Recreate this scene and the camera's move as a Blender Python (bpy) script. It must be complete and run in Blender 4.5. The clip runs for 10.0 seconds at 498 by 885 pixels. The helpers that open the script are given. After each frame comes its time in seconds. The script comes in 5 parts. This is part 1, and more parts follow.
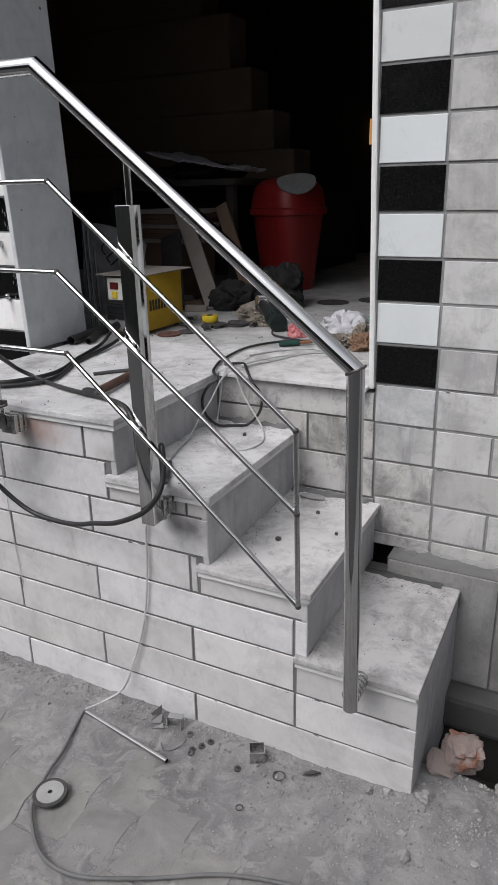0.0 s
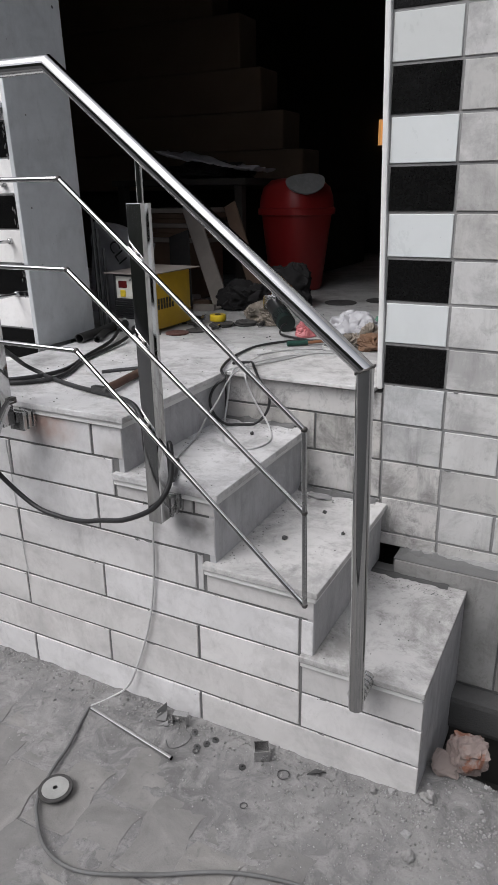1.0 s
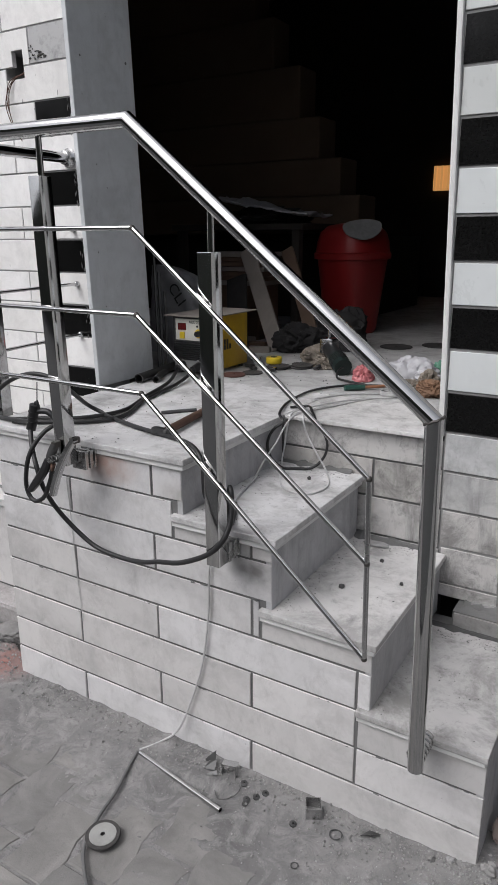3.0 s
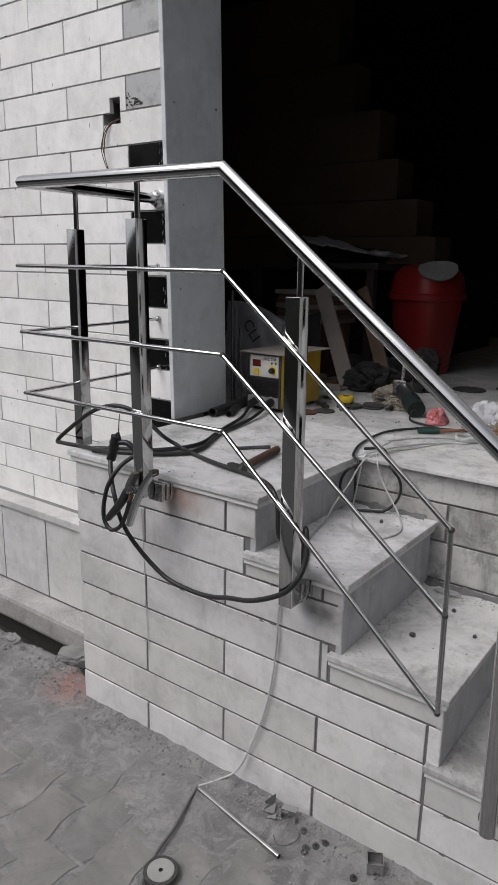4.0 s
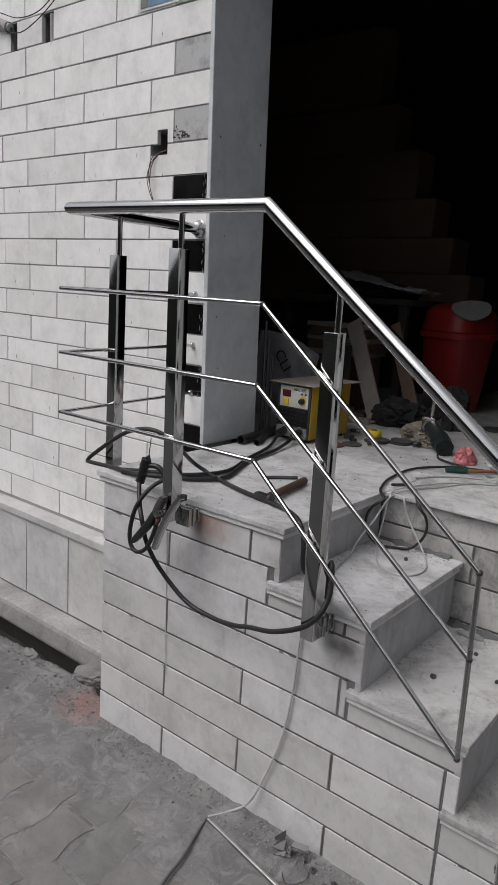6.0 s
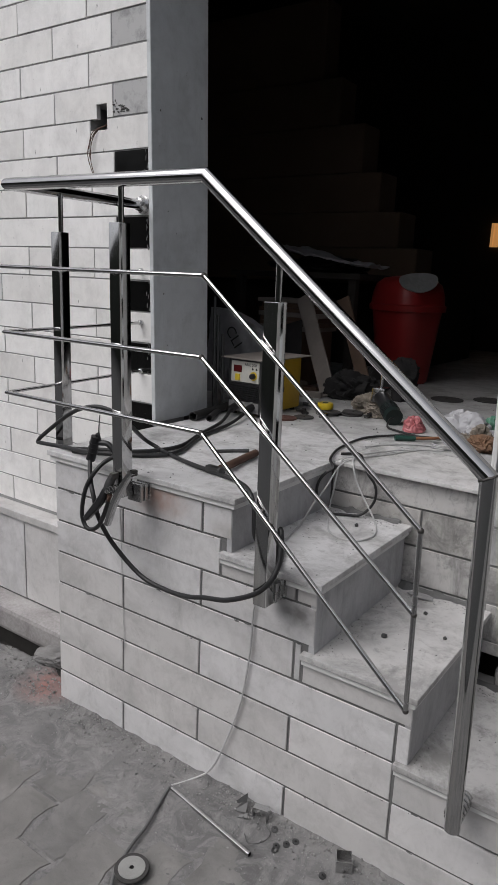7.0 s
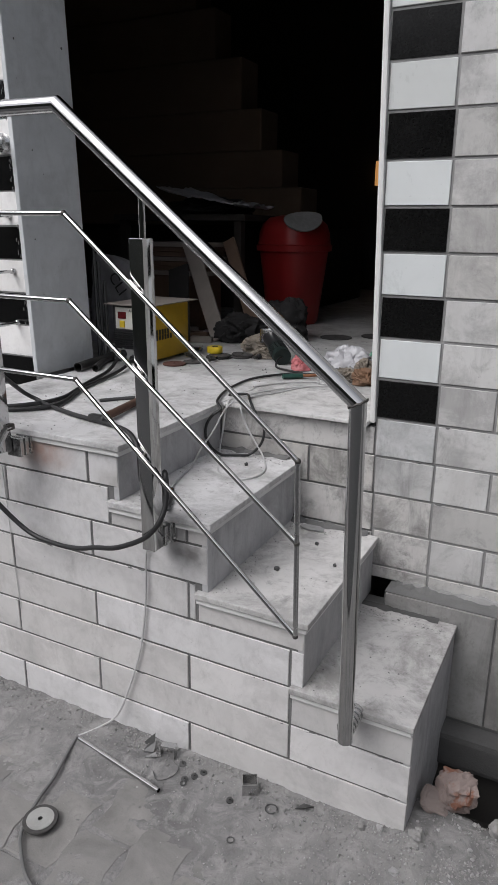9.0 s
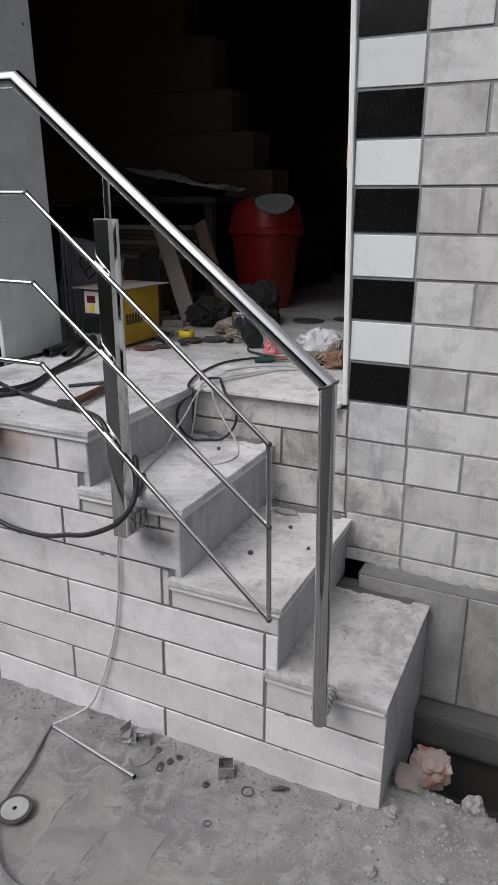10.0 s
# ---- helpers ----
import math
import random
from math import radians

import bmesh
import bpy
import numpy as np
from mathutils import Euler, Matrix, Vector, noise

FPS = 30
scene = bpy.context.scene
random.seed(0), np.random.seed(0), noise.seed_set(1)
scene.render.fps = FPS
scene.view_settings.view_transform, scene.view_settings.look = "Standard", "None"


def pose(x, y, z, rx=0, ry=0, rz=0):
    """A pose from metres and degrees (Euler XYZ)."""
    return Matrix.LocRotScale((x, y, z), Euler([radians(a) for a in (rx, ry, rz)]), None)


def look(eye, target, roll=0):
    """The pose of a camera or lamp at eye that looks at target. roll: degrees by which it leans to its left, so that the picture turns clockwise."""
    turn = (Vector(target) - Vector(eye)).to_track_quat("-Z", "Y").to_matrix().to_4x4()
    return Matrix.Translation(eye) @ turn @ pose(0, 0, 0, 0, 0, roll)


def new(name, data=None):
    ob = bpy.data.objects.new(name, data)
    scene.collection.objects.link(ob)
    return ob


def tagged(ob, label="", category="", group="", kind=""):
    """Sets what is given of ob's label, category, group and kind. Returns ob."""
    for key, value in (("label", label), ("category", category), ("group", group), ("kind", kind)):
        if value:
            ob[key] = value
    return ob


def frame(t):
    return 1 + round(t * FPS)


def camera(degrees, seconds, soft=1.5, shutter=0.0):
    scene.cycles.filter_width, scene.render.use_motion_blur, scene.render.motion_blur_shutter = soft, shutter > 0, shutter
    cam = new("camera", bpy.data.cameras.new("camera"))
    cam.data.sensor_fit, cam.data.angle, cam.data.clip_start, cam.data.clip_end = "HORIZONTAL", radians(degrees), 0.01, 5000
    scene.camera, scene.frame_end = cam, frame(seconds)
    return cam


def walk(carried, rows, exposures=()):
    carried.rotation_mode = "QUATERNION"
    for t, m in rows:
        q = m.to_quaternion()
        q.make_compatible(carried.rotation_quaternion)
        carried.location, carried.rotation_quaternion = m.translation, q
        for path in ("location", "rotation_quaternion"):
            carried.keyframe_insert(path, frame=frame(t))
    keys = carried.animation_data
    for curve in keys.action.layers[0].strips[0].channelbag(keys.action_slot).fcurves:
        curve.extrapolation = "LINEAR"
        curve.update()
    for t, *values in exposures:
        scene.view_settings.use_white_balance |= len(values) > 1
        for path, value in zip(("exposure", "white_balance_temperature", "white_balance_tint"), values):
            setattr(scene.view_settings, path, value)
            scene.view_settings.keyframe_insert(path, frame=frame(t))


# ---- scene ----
cam = camera(39.6, 10.0)
EXPOSURES = [(0, 0.59, 6320, 12), (2.5, 0.56, 6320, 12), (4.5, 0.19, 6400, 12), (6.5, 0.11, 6400, 12), (8.5, 0.38, 6350, 12), (10, 0.54, 6320, 12)]
PATH = [
    (0, (0.297, -1.398, 1.431), (-0.561, 0.276, 0.751), -1.1),
    (0.5, (0.29, -1.399, 1.427), (-0.572, 0.273, 0.748), -0.6),
    (1, (0.292, -1.405, 1.428), (-0.579, 0.263, 0.749), -0.7),
    (1.5, (0.29, -1.4, 1.427), (-0.578, 0.27, 0.75), -0.6),
    (2, (0.288, -1.4, 1.432), (-0.589, 0.27, 0.768), -0.6),
    (2.5, (0.271, -1.403, 1.436), (-0.652, 0.259, 0.815), -0.4),
    (4, (0.207, -1.453, 1.474), (-0.939, 0.111, 0.982), 1.1),
    (4.5, (0.192, -1.468, 1.483), (-1.009, 0.069, 1.038), 3.1),
    (5, (0.187, -1.487, 1.492), (-1.056, 0.028, 1.093), 4.3),
    (6.5, (0.213, -1.474, 1.477), (-0.953, 0.09, 1.037), 3.1),
    (7, (0.241, -1.473, 1.464), (-0.87, 0.123, 0.999), 2.4),
    (7.5, (0.259, -1.462, 1.452), (-0.789, 0.164, 0.944), 2.1),
    (8, (0.276, -1.451, 1.445), (-0.723, 0.197, 0.91), 1.7),
    (8.5, (0.295, -1.44, 1.438), (-0.639, 0.236, 0.873), 0.9),
    (9, (0.303, -1.428, 1.435), (-0.566, 0.273, 0.842), 0.6),
    (9.5, (0.308, -1.41, 1.436), (-0.516, 0.302, 0.811), 0.6),
    (10, (0.308, -1.411, 1.426), (-0.493, 0.309, 0.794), 0.5),
]
walk(cam, [(t, look(eye, target, roll)) for t, eye, target, roll in PATH], EXPOSURES)

# world and light: an overcast street, no lamp indoors
world = bpy.data.worlds.new("overcast_sky")
scene.world = world
world.use_nodes = True
wn, wl = world.node_tree.nodes, world.node_tree.links
sky = wn.new("ShaderNodeTexSky")
sky.sky_type, sky.sun_disc, sky.sun_elevation, sky.sun_rotation = "NISHITA", False, radians(58), radians(205)
sky.dust_density, sky.air_density = 5.0, 1.0
soften = wn.new("ShaderNodeHueSaturation")
soften.inputs["Saturation"].default_value = 0.22
wl.new(sky.outputs["Color"], soften.inputs["Color"])
wl.new(soften.outputs["Color"], wn["Background"].inputs["Color"])
wn["Background"].inputs["Strength"].default_value = 0.105
sun = new("sun", bpy.data.lights.new("sun", "SUN"))
sun.data.energy, sun.data.angle, sun.data.color = 1.15, radians(40), (1.0, 0.98, 0.95)
sun.matrix_world = look((-3.6, -7.6, 9.0), (0, 0, 0))


# ---- materials ----
class Nodes:
    """A short way to write a node material."""

    def __init__(self, name):
        self.mat = bpy.data.materials.new(name)
        self.mat.use_nodes = True
        self.tree = self.mat.node_tree
        self.bsdf = self.tree.nodes["Principled BSDF"]
        self.coord = self.tree.nodes.new("ShaderNodeTexCoord").outputs["Object"]

    def link(self, a, b):
        self.tree.links.new(a, b)

    def shifted(self):
        """Object coordinates, moved for each piece by its own random number."""
        info = self.tree.nodes.new("ShaderNodeObjectInfo")
        mul = self.tree.nodes.new("ShaderNodeMath")
        mul.operation = "MULTIPLY"
        mul.inputs[1].default_value = 37.0
        add = self.tree.nodes.new("ShaderNodeVectorMath")
        add.operation = "ADD"
        self.link(info.outputs["Random"], mul.inputs[0])
        self.link(self.coord, add.inputs[0])
        self.link(mul.outputs[0], add.inputs[1])
        self.coord = add.outputs[0]
        return info.outputs["Random"]

    def noise(self, scale, detail=6.0, rough=0.55, distort=0.0, stretch=None):
        n = self.tree.nodes.new("ShaderNodeTexNoise")
        n.inputs["Scale"].default_value, n.inputs["Detail"].default_value = scale, detail
        n.inputs["Roughness"].default_value, n.inputs["Distortion"].default_value = rough, distort
        src = self.coord
        if stretch:
            m = self.tree.nodes.new("ShaderNodeMapping")
            m.inputs["Scale"].default_value = stretch
            m.inputs["Rotation"].default_value = (0.3, 0.5, 0.2)
            self.link(src, m.inputs["Vector"])
            src = m.outputs["Vector"]
        self.link(src, n.inputs["Vector"])
        return n.outputs["Fac"]

    def ramp(self, fac, *stops):
        r = self.tree.nodes.new("ShaderNodeValToRGB")
        while len(r.color_ramp.elements) < len(stops):
            r.color_ramp.elements.new(0.5)
        for e, (p, c) in zip(r.color_ramp.elements, stops):
            e.position, e.color = p, (*c, 1) if len(c) == 3 else c
        self.link(fac, r.inputs["Fac"])
        return r.outputs["Color"]

    def grey(self, fac, p0, v0, p1, v1):
        return self.ramp(fac, (p0, (v0,) * 3), (p1, (v1,) * 3))

    def mix(self, fac, a, b, mode="MIX"):
        m = self.tree.nodes.new("ShaderNodeMixRGB")
        m.blend_type = mode
        for sock, v in zip(m.inputs, (fac, a, b)):
            if isinstance(v, (int, float)):
                sock.default_value = v
            elif isinstance(v, tuple):
                sock.default_value = (*v, 1)
            else:
                self.link(v, sock)
        return m.outputs["Color"]

    def done(self, color, rough=0.5, metal=0.0, bump=None, strength=0.2, distance=0.002, spec=None):
        b = self.bsdf
        for key, v in (("Base Color", color), ("Roughness", rough), ("Metallic", metal)):
            if isinstance(v, (int, float)):
                b.inputs[key].default_value = v
            elif isinstance(v, tuple):
                b.inputs[key].default_value = (*v, 1)
            else:
                self.link(v, b.inputs[key])
        if spec is not None:
            b.inputs["Specular IOR Level"].default_value = spec
        if bump is not None:
            n = self.tree.nodes.new("ShaderNodeBump")
            n.inputs["Strength"].default_value, n.inputs["Distance"].default_value = strength, distance
            self.link(bump, n.inputs["Height"])
            self.link(n.outputs["Normal"], b.inputs["Normal"])
        return self.mat


def marble(name, base, vein, cloud, dirt=0.35, rough=0.35, dust=(0.42, 0.41, 0.40), pieces=True, streaks=0.0, grime=0.0, vary=1.0):
    n = Nodes(name)
    rnd = n.shifted() if pieces else None
    broad = n.noise(3.2, 5, 0.6, 0.8)
    thin = n.noise(2.1, 7, 0.6, 0.7, (1.0, 1.0, 2.2))
    c = n.mix(n.grey(broad, 0.38, 0, 0.72, 1), base, cloud)
    lines = n.ramp(thin, (0.44, (0, 0, 0)), (0.495, (0.55, 0.55, 0.55)), (0.56, (0, 0, 0)))
    c = n.mix(n.mix(1.0, lines, n.grey(broad, 0.45, 0.0, 0.70, 0.75), "MULTIPLY"), c, vein)
    if pieces:
        c = n.mix(1.0, c, n.ramp(rnd, *[(p, tuple(1 - vary * (1 - v) for v in t)) for p, t in ((0.0, (0.80, 0.795, 0.785)), (0.35, (0.93, 0.92, 0.905)), (0.6, (0.97, 0.97, 0.975)), (1.0, (1.0, 1.0, 1.0)))]), "MULTIPLY")
    smear = n.noise(7.0, 9, 0.72, 0.6, (1.0, 1.0, 0.55))
    c = n.mix(n.grey(smear, 0.50, 0.0, 0.78, dirt), c, dust)
    if grime:
        patch = n.noise(5.5, 11, 0.78, 0.4)
        c = n.mix(n.grey(patch, 0.47, 0.0, 0.61, grime), c, (0.17, 0.165, 0.16))
        rub = n.noise(19, 9, 0.78, 0.4, (1.0, 1.0, 0.7))
        c = n.mix(n.grey(rub, 0.54, 0.0, 0.67, grime * 0.8), c, (0.11, 0.108, 0.105))
    if streaks:
        run_down = n.noise(5.0, 8, 0.7, 0.3, (2.4, 2.4, 0.35))
        c = n.mix(n.grey(run_down, 0.52, 0.0, 0.72, streaks), c, (0.10, 0.098, 0.095))
    specks = n.noise(95, 3, 0.6)
    c = n.mix(n.grey(specks, 0.70, 0.0, 0.78, 0.5), c, (0.10, 0.10, 0.10))
    return n.done(c, n.grey(smear, 0.35, rough, 0.7, min(1, rough + 0.35)), 0, n.mix(0.5, smear, specks), 0.12, 0.002)


white_marble = marble("white_marble", (0.622, 0.615, 0.616), (0.35, 0.347, 0.348), (0.543, 0.538, 0.539), 0.48, 0.38, (0.29, 0.285, 0.28), True, 0.0, 0.22)
# one facade stone: lightened for the brighter west, darkened for the shadier, dirtier east
facade_marble = marble("lit_white_facade_marble", (0.86, 0.85, 0.84), (0.58, 0.57, 0.56), (0.79, 0.785, 0.775), 0.32, 0.38, (0.56, 0.55, 0.53), True, 0.08, 0.13, 0.5)
street_marble = marble("shade_greyed_facade_marble", (0.54, 0.538, 0.53), (0.28, 0.278, 0.272), (0.45, 0.447, 0.44), 0.5, 0.4, (0.28, 0.27, 0.26), True, 0.34, 0.45)
streaked_marble = marble("streaked_white_marble", (0.57, 0.575, 0.575), (0.30, 0.31, 0.315), (0.48, 0.49, 0.495), 0.45, 0.38, (0.27, 0.265, 0.26), True, 0.62, 0.38)
clear_tile = marble("clear_white_tile", (0.62, 0.645, 0.645), (0.52, 0.54, 0.54), (0.58, 0.605, 0.605), 0.12, 0.22)
dirty_marble = marble("stained_marble", (0.53, 0.52, 0.505), (0.24, 0.24, 0.24), (0.42, 0.41, 0.395), 0.7, 0.5, (0.17, 0.165, 0.155), True, 0.85, 0.8)
# east plinth: grime, with the deep corner's shade also painted into the base
plinth_marble = marble("grimed_shaded_plinth_marble", (0.28, 0.276, 0.27), (0.15, 0.15, 0.15), (0.21, 0.207, 0.203), 0.75, 0.6, (0.12, 0.115, 0.11), True, 0.8, 0.8)
# upper treads and landing: base lightened for the sky light from above
tread_marble = marble("dusty_tread_marble", (0.63, 0.625, 0.625), (0.40, 0.40, 0.40), (0.52, 0.52, 0.52), 0.62, 0.5, (0.22, 0.216, 0.21), True, 0.0, 0.55)
grimy_tread = marble("grimy_tread_marble", (0.52, 0.515, 0.515), (0.28, 0.28, 0.28), (0.39, 0.39, 0.388), 0.7, 0.5, (0.15, 0.147, 0.143), True, 0.0, 0.72)
# risers: greyer than the treads, the shade on their side put into the colour
riser_marble = marble("shade_grey_riser_marble", (0.43, 0.43, 0.44), (0.29, 0.29, 0.30), (0.37, 0.37, 0.38), 0.45, 0.4, (0.22, 0.22, 0.22), True, 0.35, 0.3)
jamb_marble = marble("blue_grey_jamb_marble", (0.62, 0.64, 0.655), (0.38, 0.40, 0.41), (0.53, 0.55, 0.565), 0.4, 0.35, (0.25, 0.26, 0.26), False, 0.0, 0.12)
trim_marble = marble("white_trim_marble", (0.66, 0.66, 0.65), (0.47, 0.47, 0.47), (0.60, 0.60, 0.59), 0.28, 0.35, (0.34, 0.34, 0.33), False)
floor_marble = marble("dusty_floor_marble", (0.48, 0.48, 0.48), (0.29, 0.29, 0.29), (0.39, 0.39, 0.39), 0.7, 0.5, (0.25, 0.245, 0.24), False, 0.0, 0.5)


def granite():
    n = Nodes("black_granite")
    n.shifted()
    c = n.grey(n.noise(120, 3), 0.45, 0.0055, 0.75, 0.0075)
    c = n.mix(n.grey(n.noise(9, 8, 0.7), 0.66, 0, 0.9, 0.06), c, (0.10, 0.10, 0.10))
    return n.done(c, n.grey(n.noise(14, 6), 0.3, 0.08, 0.8, 0.3), 0, spec=0.22)


def granite_dusty():
    n = Nodes("dusty_grey_granite")
    n.shifted()
    c = n.mix(n.grey(n.noise(16, 9, 0.7), 0.3, 0, 0.5, 1), (0.22, 0.22, 0.22), (0.42, 0.42, 0.42))
    return n.done(c, 0.6)


def mortar(name="cement_mortar", lift=1.0):
    n = Nodes(name)
    a, b = n.noise(9, 8, 0.65), n.noise(160, 4, 0.6)
    c = n.mix(b, n.ramp(a, (0.3, (0.085 * lift,) * 3), (0.7, (0.17 * lift, 0.168 * lift, 0.165 * lift))), (0.13 * lift,) * 3)
    return n.done(c, 0.9, 0, n.mix(0.5, a, b), 0.7, 0.006)


def concrete():
    n = Nodes("rough_concrete")
    a, b = n.noise(5, 9, 0.65, 0.3), n.noise(70, 6, 0.65)
    c = n.ramp(a, (0.3, (0.19, 0.175, 0.17)), (0.55, (0.36, 0.34, 0.335)), (0.75, (0.47, 0.455, 0.45)))
    return n.done(n.mix(0.25, c, n.grey(b, 0.3, 0.1, 0.7, 0.5)), 0.92, 0, n.mix(0.5, a, b), 0.6, 0.006)


def dust_ground():
    n = Nodes("dusty_ground")
    a, b, d = n.noise(2.3, 8, 0.62, 0.6), n.noise(13, 10, 0.74, 1.1), n.noise(150, 4, 0.65)
    c = n.ramp(a, (0.32, (0.098, 0.0965, 0.096)), (0.5, (0.158, 0.155, 0.154)), (0.68, (0.225, 0.221, 0.216)))
    c = n.mix(n.grey(b, 0.46, 0.0, 0.62, 0.7), c, (0.265, 0.26, 0.255))
    c = n.mix(n.grey(n.noise(31, 8, 0.7, 0.8), 0.55, 0.0, 0.68, 0.7), c, (0.10, 0.097, 0.095))
    c = n.mix(n.grey(d, 0.58, 0.0, 0.74, 0.5), c, (0.075, 0.073, 0.072))
    # red brick dust spilt beside the stair
    off = n.tree.nodes.new("ShaderNodeVectorMath")
    off.operation = "DISTANCE"
    off.inputs[1].default_value = (-1.66, 0.02, -0.06)
    n.link(n.coord, off.inputs[0])
    spill = n.mix(1.0, n.grey(off.outputs["Value"], 0.03, 0.85, 0.15, 0.0), n.grey(b, 0.35, 0.2, 0.6, 1.0), "MULTIPLY")
    c = n.mix(spill, c, (0.27, 0.12, 0.10))
    return n.done(c, 0.93, 0, n.mix(0.25, b, d), 0.8, 0.009)


def paver_concrete():
    n = Nodes("grey_paver_concrete")
    rnd = n.shifted()
    a, b, d = n.noise(6, 8, 0.65, 0.7), n.noise(34, 8, 0.7, 0.6), n.noise(210, 3, 0.6)
    c = n.ramp(a, (0.32, (0.145, 0.142, 0.138)), (0.52, (0.19, 0.186, 0.181)), (0.7, (0.245, 0.24, 0.233)))
    c = n.mix(1.0, c, n.ramp(rnd, (0.0, (0.84, 0.84, 0.84)), (1.0, (1.05, 1.04, 1.02))), "MULTIPLY")
    c = n.mix(n.grey(b, 0.56, 0.0, 0.70, 0.55), c, (0.11, 0.108, 0.105))
    c = n.mix(n.grey(d, 0.62, 0.0, 0.76, 0.45), c, (0.08, 0.078, 0.076))
    return n.done(c, 0.9, 0, n.mix(0.5, b, d), 0.5, 0.003)


def steel(name, rough, tone=0.62):
    n = Nodes(name)
    g = n.noise(14, 5, 0.6, 0, (1.0, 1.0, 0.3))
    return n.done(n.grey(g, 0.3, tone * 0.92, 0.7, tone), n.grey(n.noise(9, 6, 0.65), 0.35, rough, 0.8, rough + 0.10), 1.0)


def plain(name, color, rough=0.6, metal=0.0, scale=25, amount=0.35, bump=0.15):
    """A simple surface with grain and wear in its own colour."""
    n = Nodes(name)
    a, b = n.noise(scale, 7, 0.65), n.noise(scale * 0.22, 5, 0.6)
    dark = tuple(c * (1 - amount) for c in color)
    c = n.mix(n.grey(b, 0.35, 0, 0.7, 1), color, dark)
    c = n.mix(n.grey(a, 0.5, 0, 0.8, 0.5), c, tuple(min(1, v * (1 + amount)) for v in color))
    return n.done(c, n.grey(a, 0.3, rough * 0.85, 0.75, min(1, rough * 1.15)), metal, a, bump, 0.002)


black_granite, grey_granite = granite(), granite_dusty()
cement, rough_concrete, ground_dust, paver_grey = mortar(), concrete(), dust_ground(), paver_concrete()
# the 0.5 cement mixes grime with painted shade for the drain corner
pale_mortar, mid_mortar, grimed_shaded_cement = mortar("pale_mortar", 2.1), mortar("mid_mortar", 1.75), mortar("grimed_shaded_cement", 0.5)
bright_steel, dull_steel = steel("polished_stainless", 0.06, 0.55), steel("worn_stainless", 0.22, 0.55)
weld_dark = plain("weld_scale", (0.09, 0.085, 0.08), 0.5, 0.7)
rubber = plain("black_rubber", (0.018, 0.018, 0.019), 0.5, 0, 60, 0.3)
grey_wire = plain("grey_white_wire", (0.50, 0.50, 0.50), 0.5)
green_wire = plain("green_wire", (0.012, 0.06, 0.045), 0.5)
orange_wire = plain("orange_plastic", (0.28, 0.12, 0.06), 0.5)
# room surfaces: the unlit interior's shade is put into these dark colours
shade_dimmed_plaster = plain("shade_dimmed_brown_plaster", (0.13, 0.09, 0.062), 0.9, 0, 6, 0.3)
shade_dimmed_wall = plain("shade_dimmed_grey_wall", (0.035, 0.03, 0.027), 0.9, 0, 6, 0.4)
dark_wood = plain("old_wood", (0.12, 0.075, 0.05), 0.75, 0, 18, 0.4)
pale_board = plain("pale_board", (0.26, 0.23, 0.21), 0.8, 0, 14, 0.3)
red_plastic = plain("red_plastic", (0.27, 0.016, 0.016), 0.45, 0, 10, 0.2, 0.03)
grey_plastic = plain("grey_plastic", (0.30, 0.30, 0.30), 0.5)
black_plastic = plain("black_plastic", (0.02, 0.02, 0.022), 0.4)
yellow_paint = plain("yellow_paint", (0.52, 0.33, 0.02), 0.45, 0, 20, 0.25)
panel_white = plain("panel_off_white", (0.62, 0.61, 0.56), 0.5, 0, 30, 0.15)
yellow_plastic = plain("yellow_plastic", (0.75, 0.55, 0.03), 0.4)
rust = plain("rusty_iron", (0.13, 0.075, 0.055), 0.8, 0.3, 40, 0.45, 0.4)
iron = plain("dark_iron", (0.10, 0.10, 0.10), 0.5, 0.8, 40, 0.35)
brick_red = plain("broken_brick", (0.20, 0.165, 0.152), 0.9, 0, 16, 0.4, 0.6)
stone_grey = plain("rubble_stone", (0.25, 0.245, 0.24), 0.92, 0, 22, 0.4, 0.5)
cloth_beige = plain("soiled_cloth", (0.27, 0.235, 0.195), 0.95, 0, 34, 0.75)
cloth_brown = plain("brown_leather_cloth", (0.17, 0.095, 0.055), 0.8, 0, 26, 0.6)
cloth_dark = plain("dark_cloth", (0.016, 0.015, 0.016), 0.95, 0, 20, 0.4)
bag_white = plain("white_plastic_bag", (0.40, 0.40, 0.42), 0.45, 0, 12, 0.3)
bag_pink = plain("pink_plastic_bag", (0.48, 0.15, 0.16), 0.45, 0, 14, 0.4)
bag_green = plain("green_plastic_bag", (0.09, 0.23, 0.16), 0.4, 0, 14, 0.4)
abrasive = plain("abrasive_grey", (0.05, 0.048, 0.047), 0.95, 0, 220, 0.4, 0.6)
disc_metal = plain("pale_disc_paper", (0.29, 0.29, 0.28), 0.6, 0, 60, 0.3)
# near-black drain mud, which also paints the shade inside hollows
mud_and_shade = plain("drain_mud_and_shade", (0.028, 0.026, 0.024), 0.7, 0, 12, 0.4, 0.6)
street_wall = plain("unseen_wall_dark", (0.06, 0.065, 0.05), 0.9, 0, 1.2, 0.35)
asphalt = plain("unseen_road_asphalt", (0.045, 0.045, 0.046), 0.9, 0, 60, 0.3, 0.4)
paper = plain("printed_paper", (0.72, 0.73, 0.72), 0.6)
sky_print = plain("blue_print", (0.16, 0.28, 0.42), 0.6)
orange_print = plain("orange_print", (0.55, 0.34, 0.24), 0.6)
letter_white = plain("letter_white", (0.55, 0.55, 0.55), 0.6)
ink = plain("ink_black", (0.02, 0.02, 0.02), 0.6)
red_glass = plain("dark_red_display", (0.10, 0.008, 0.008), 0.15)
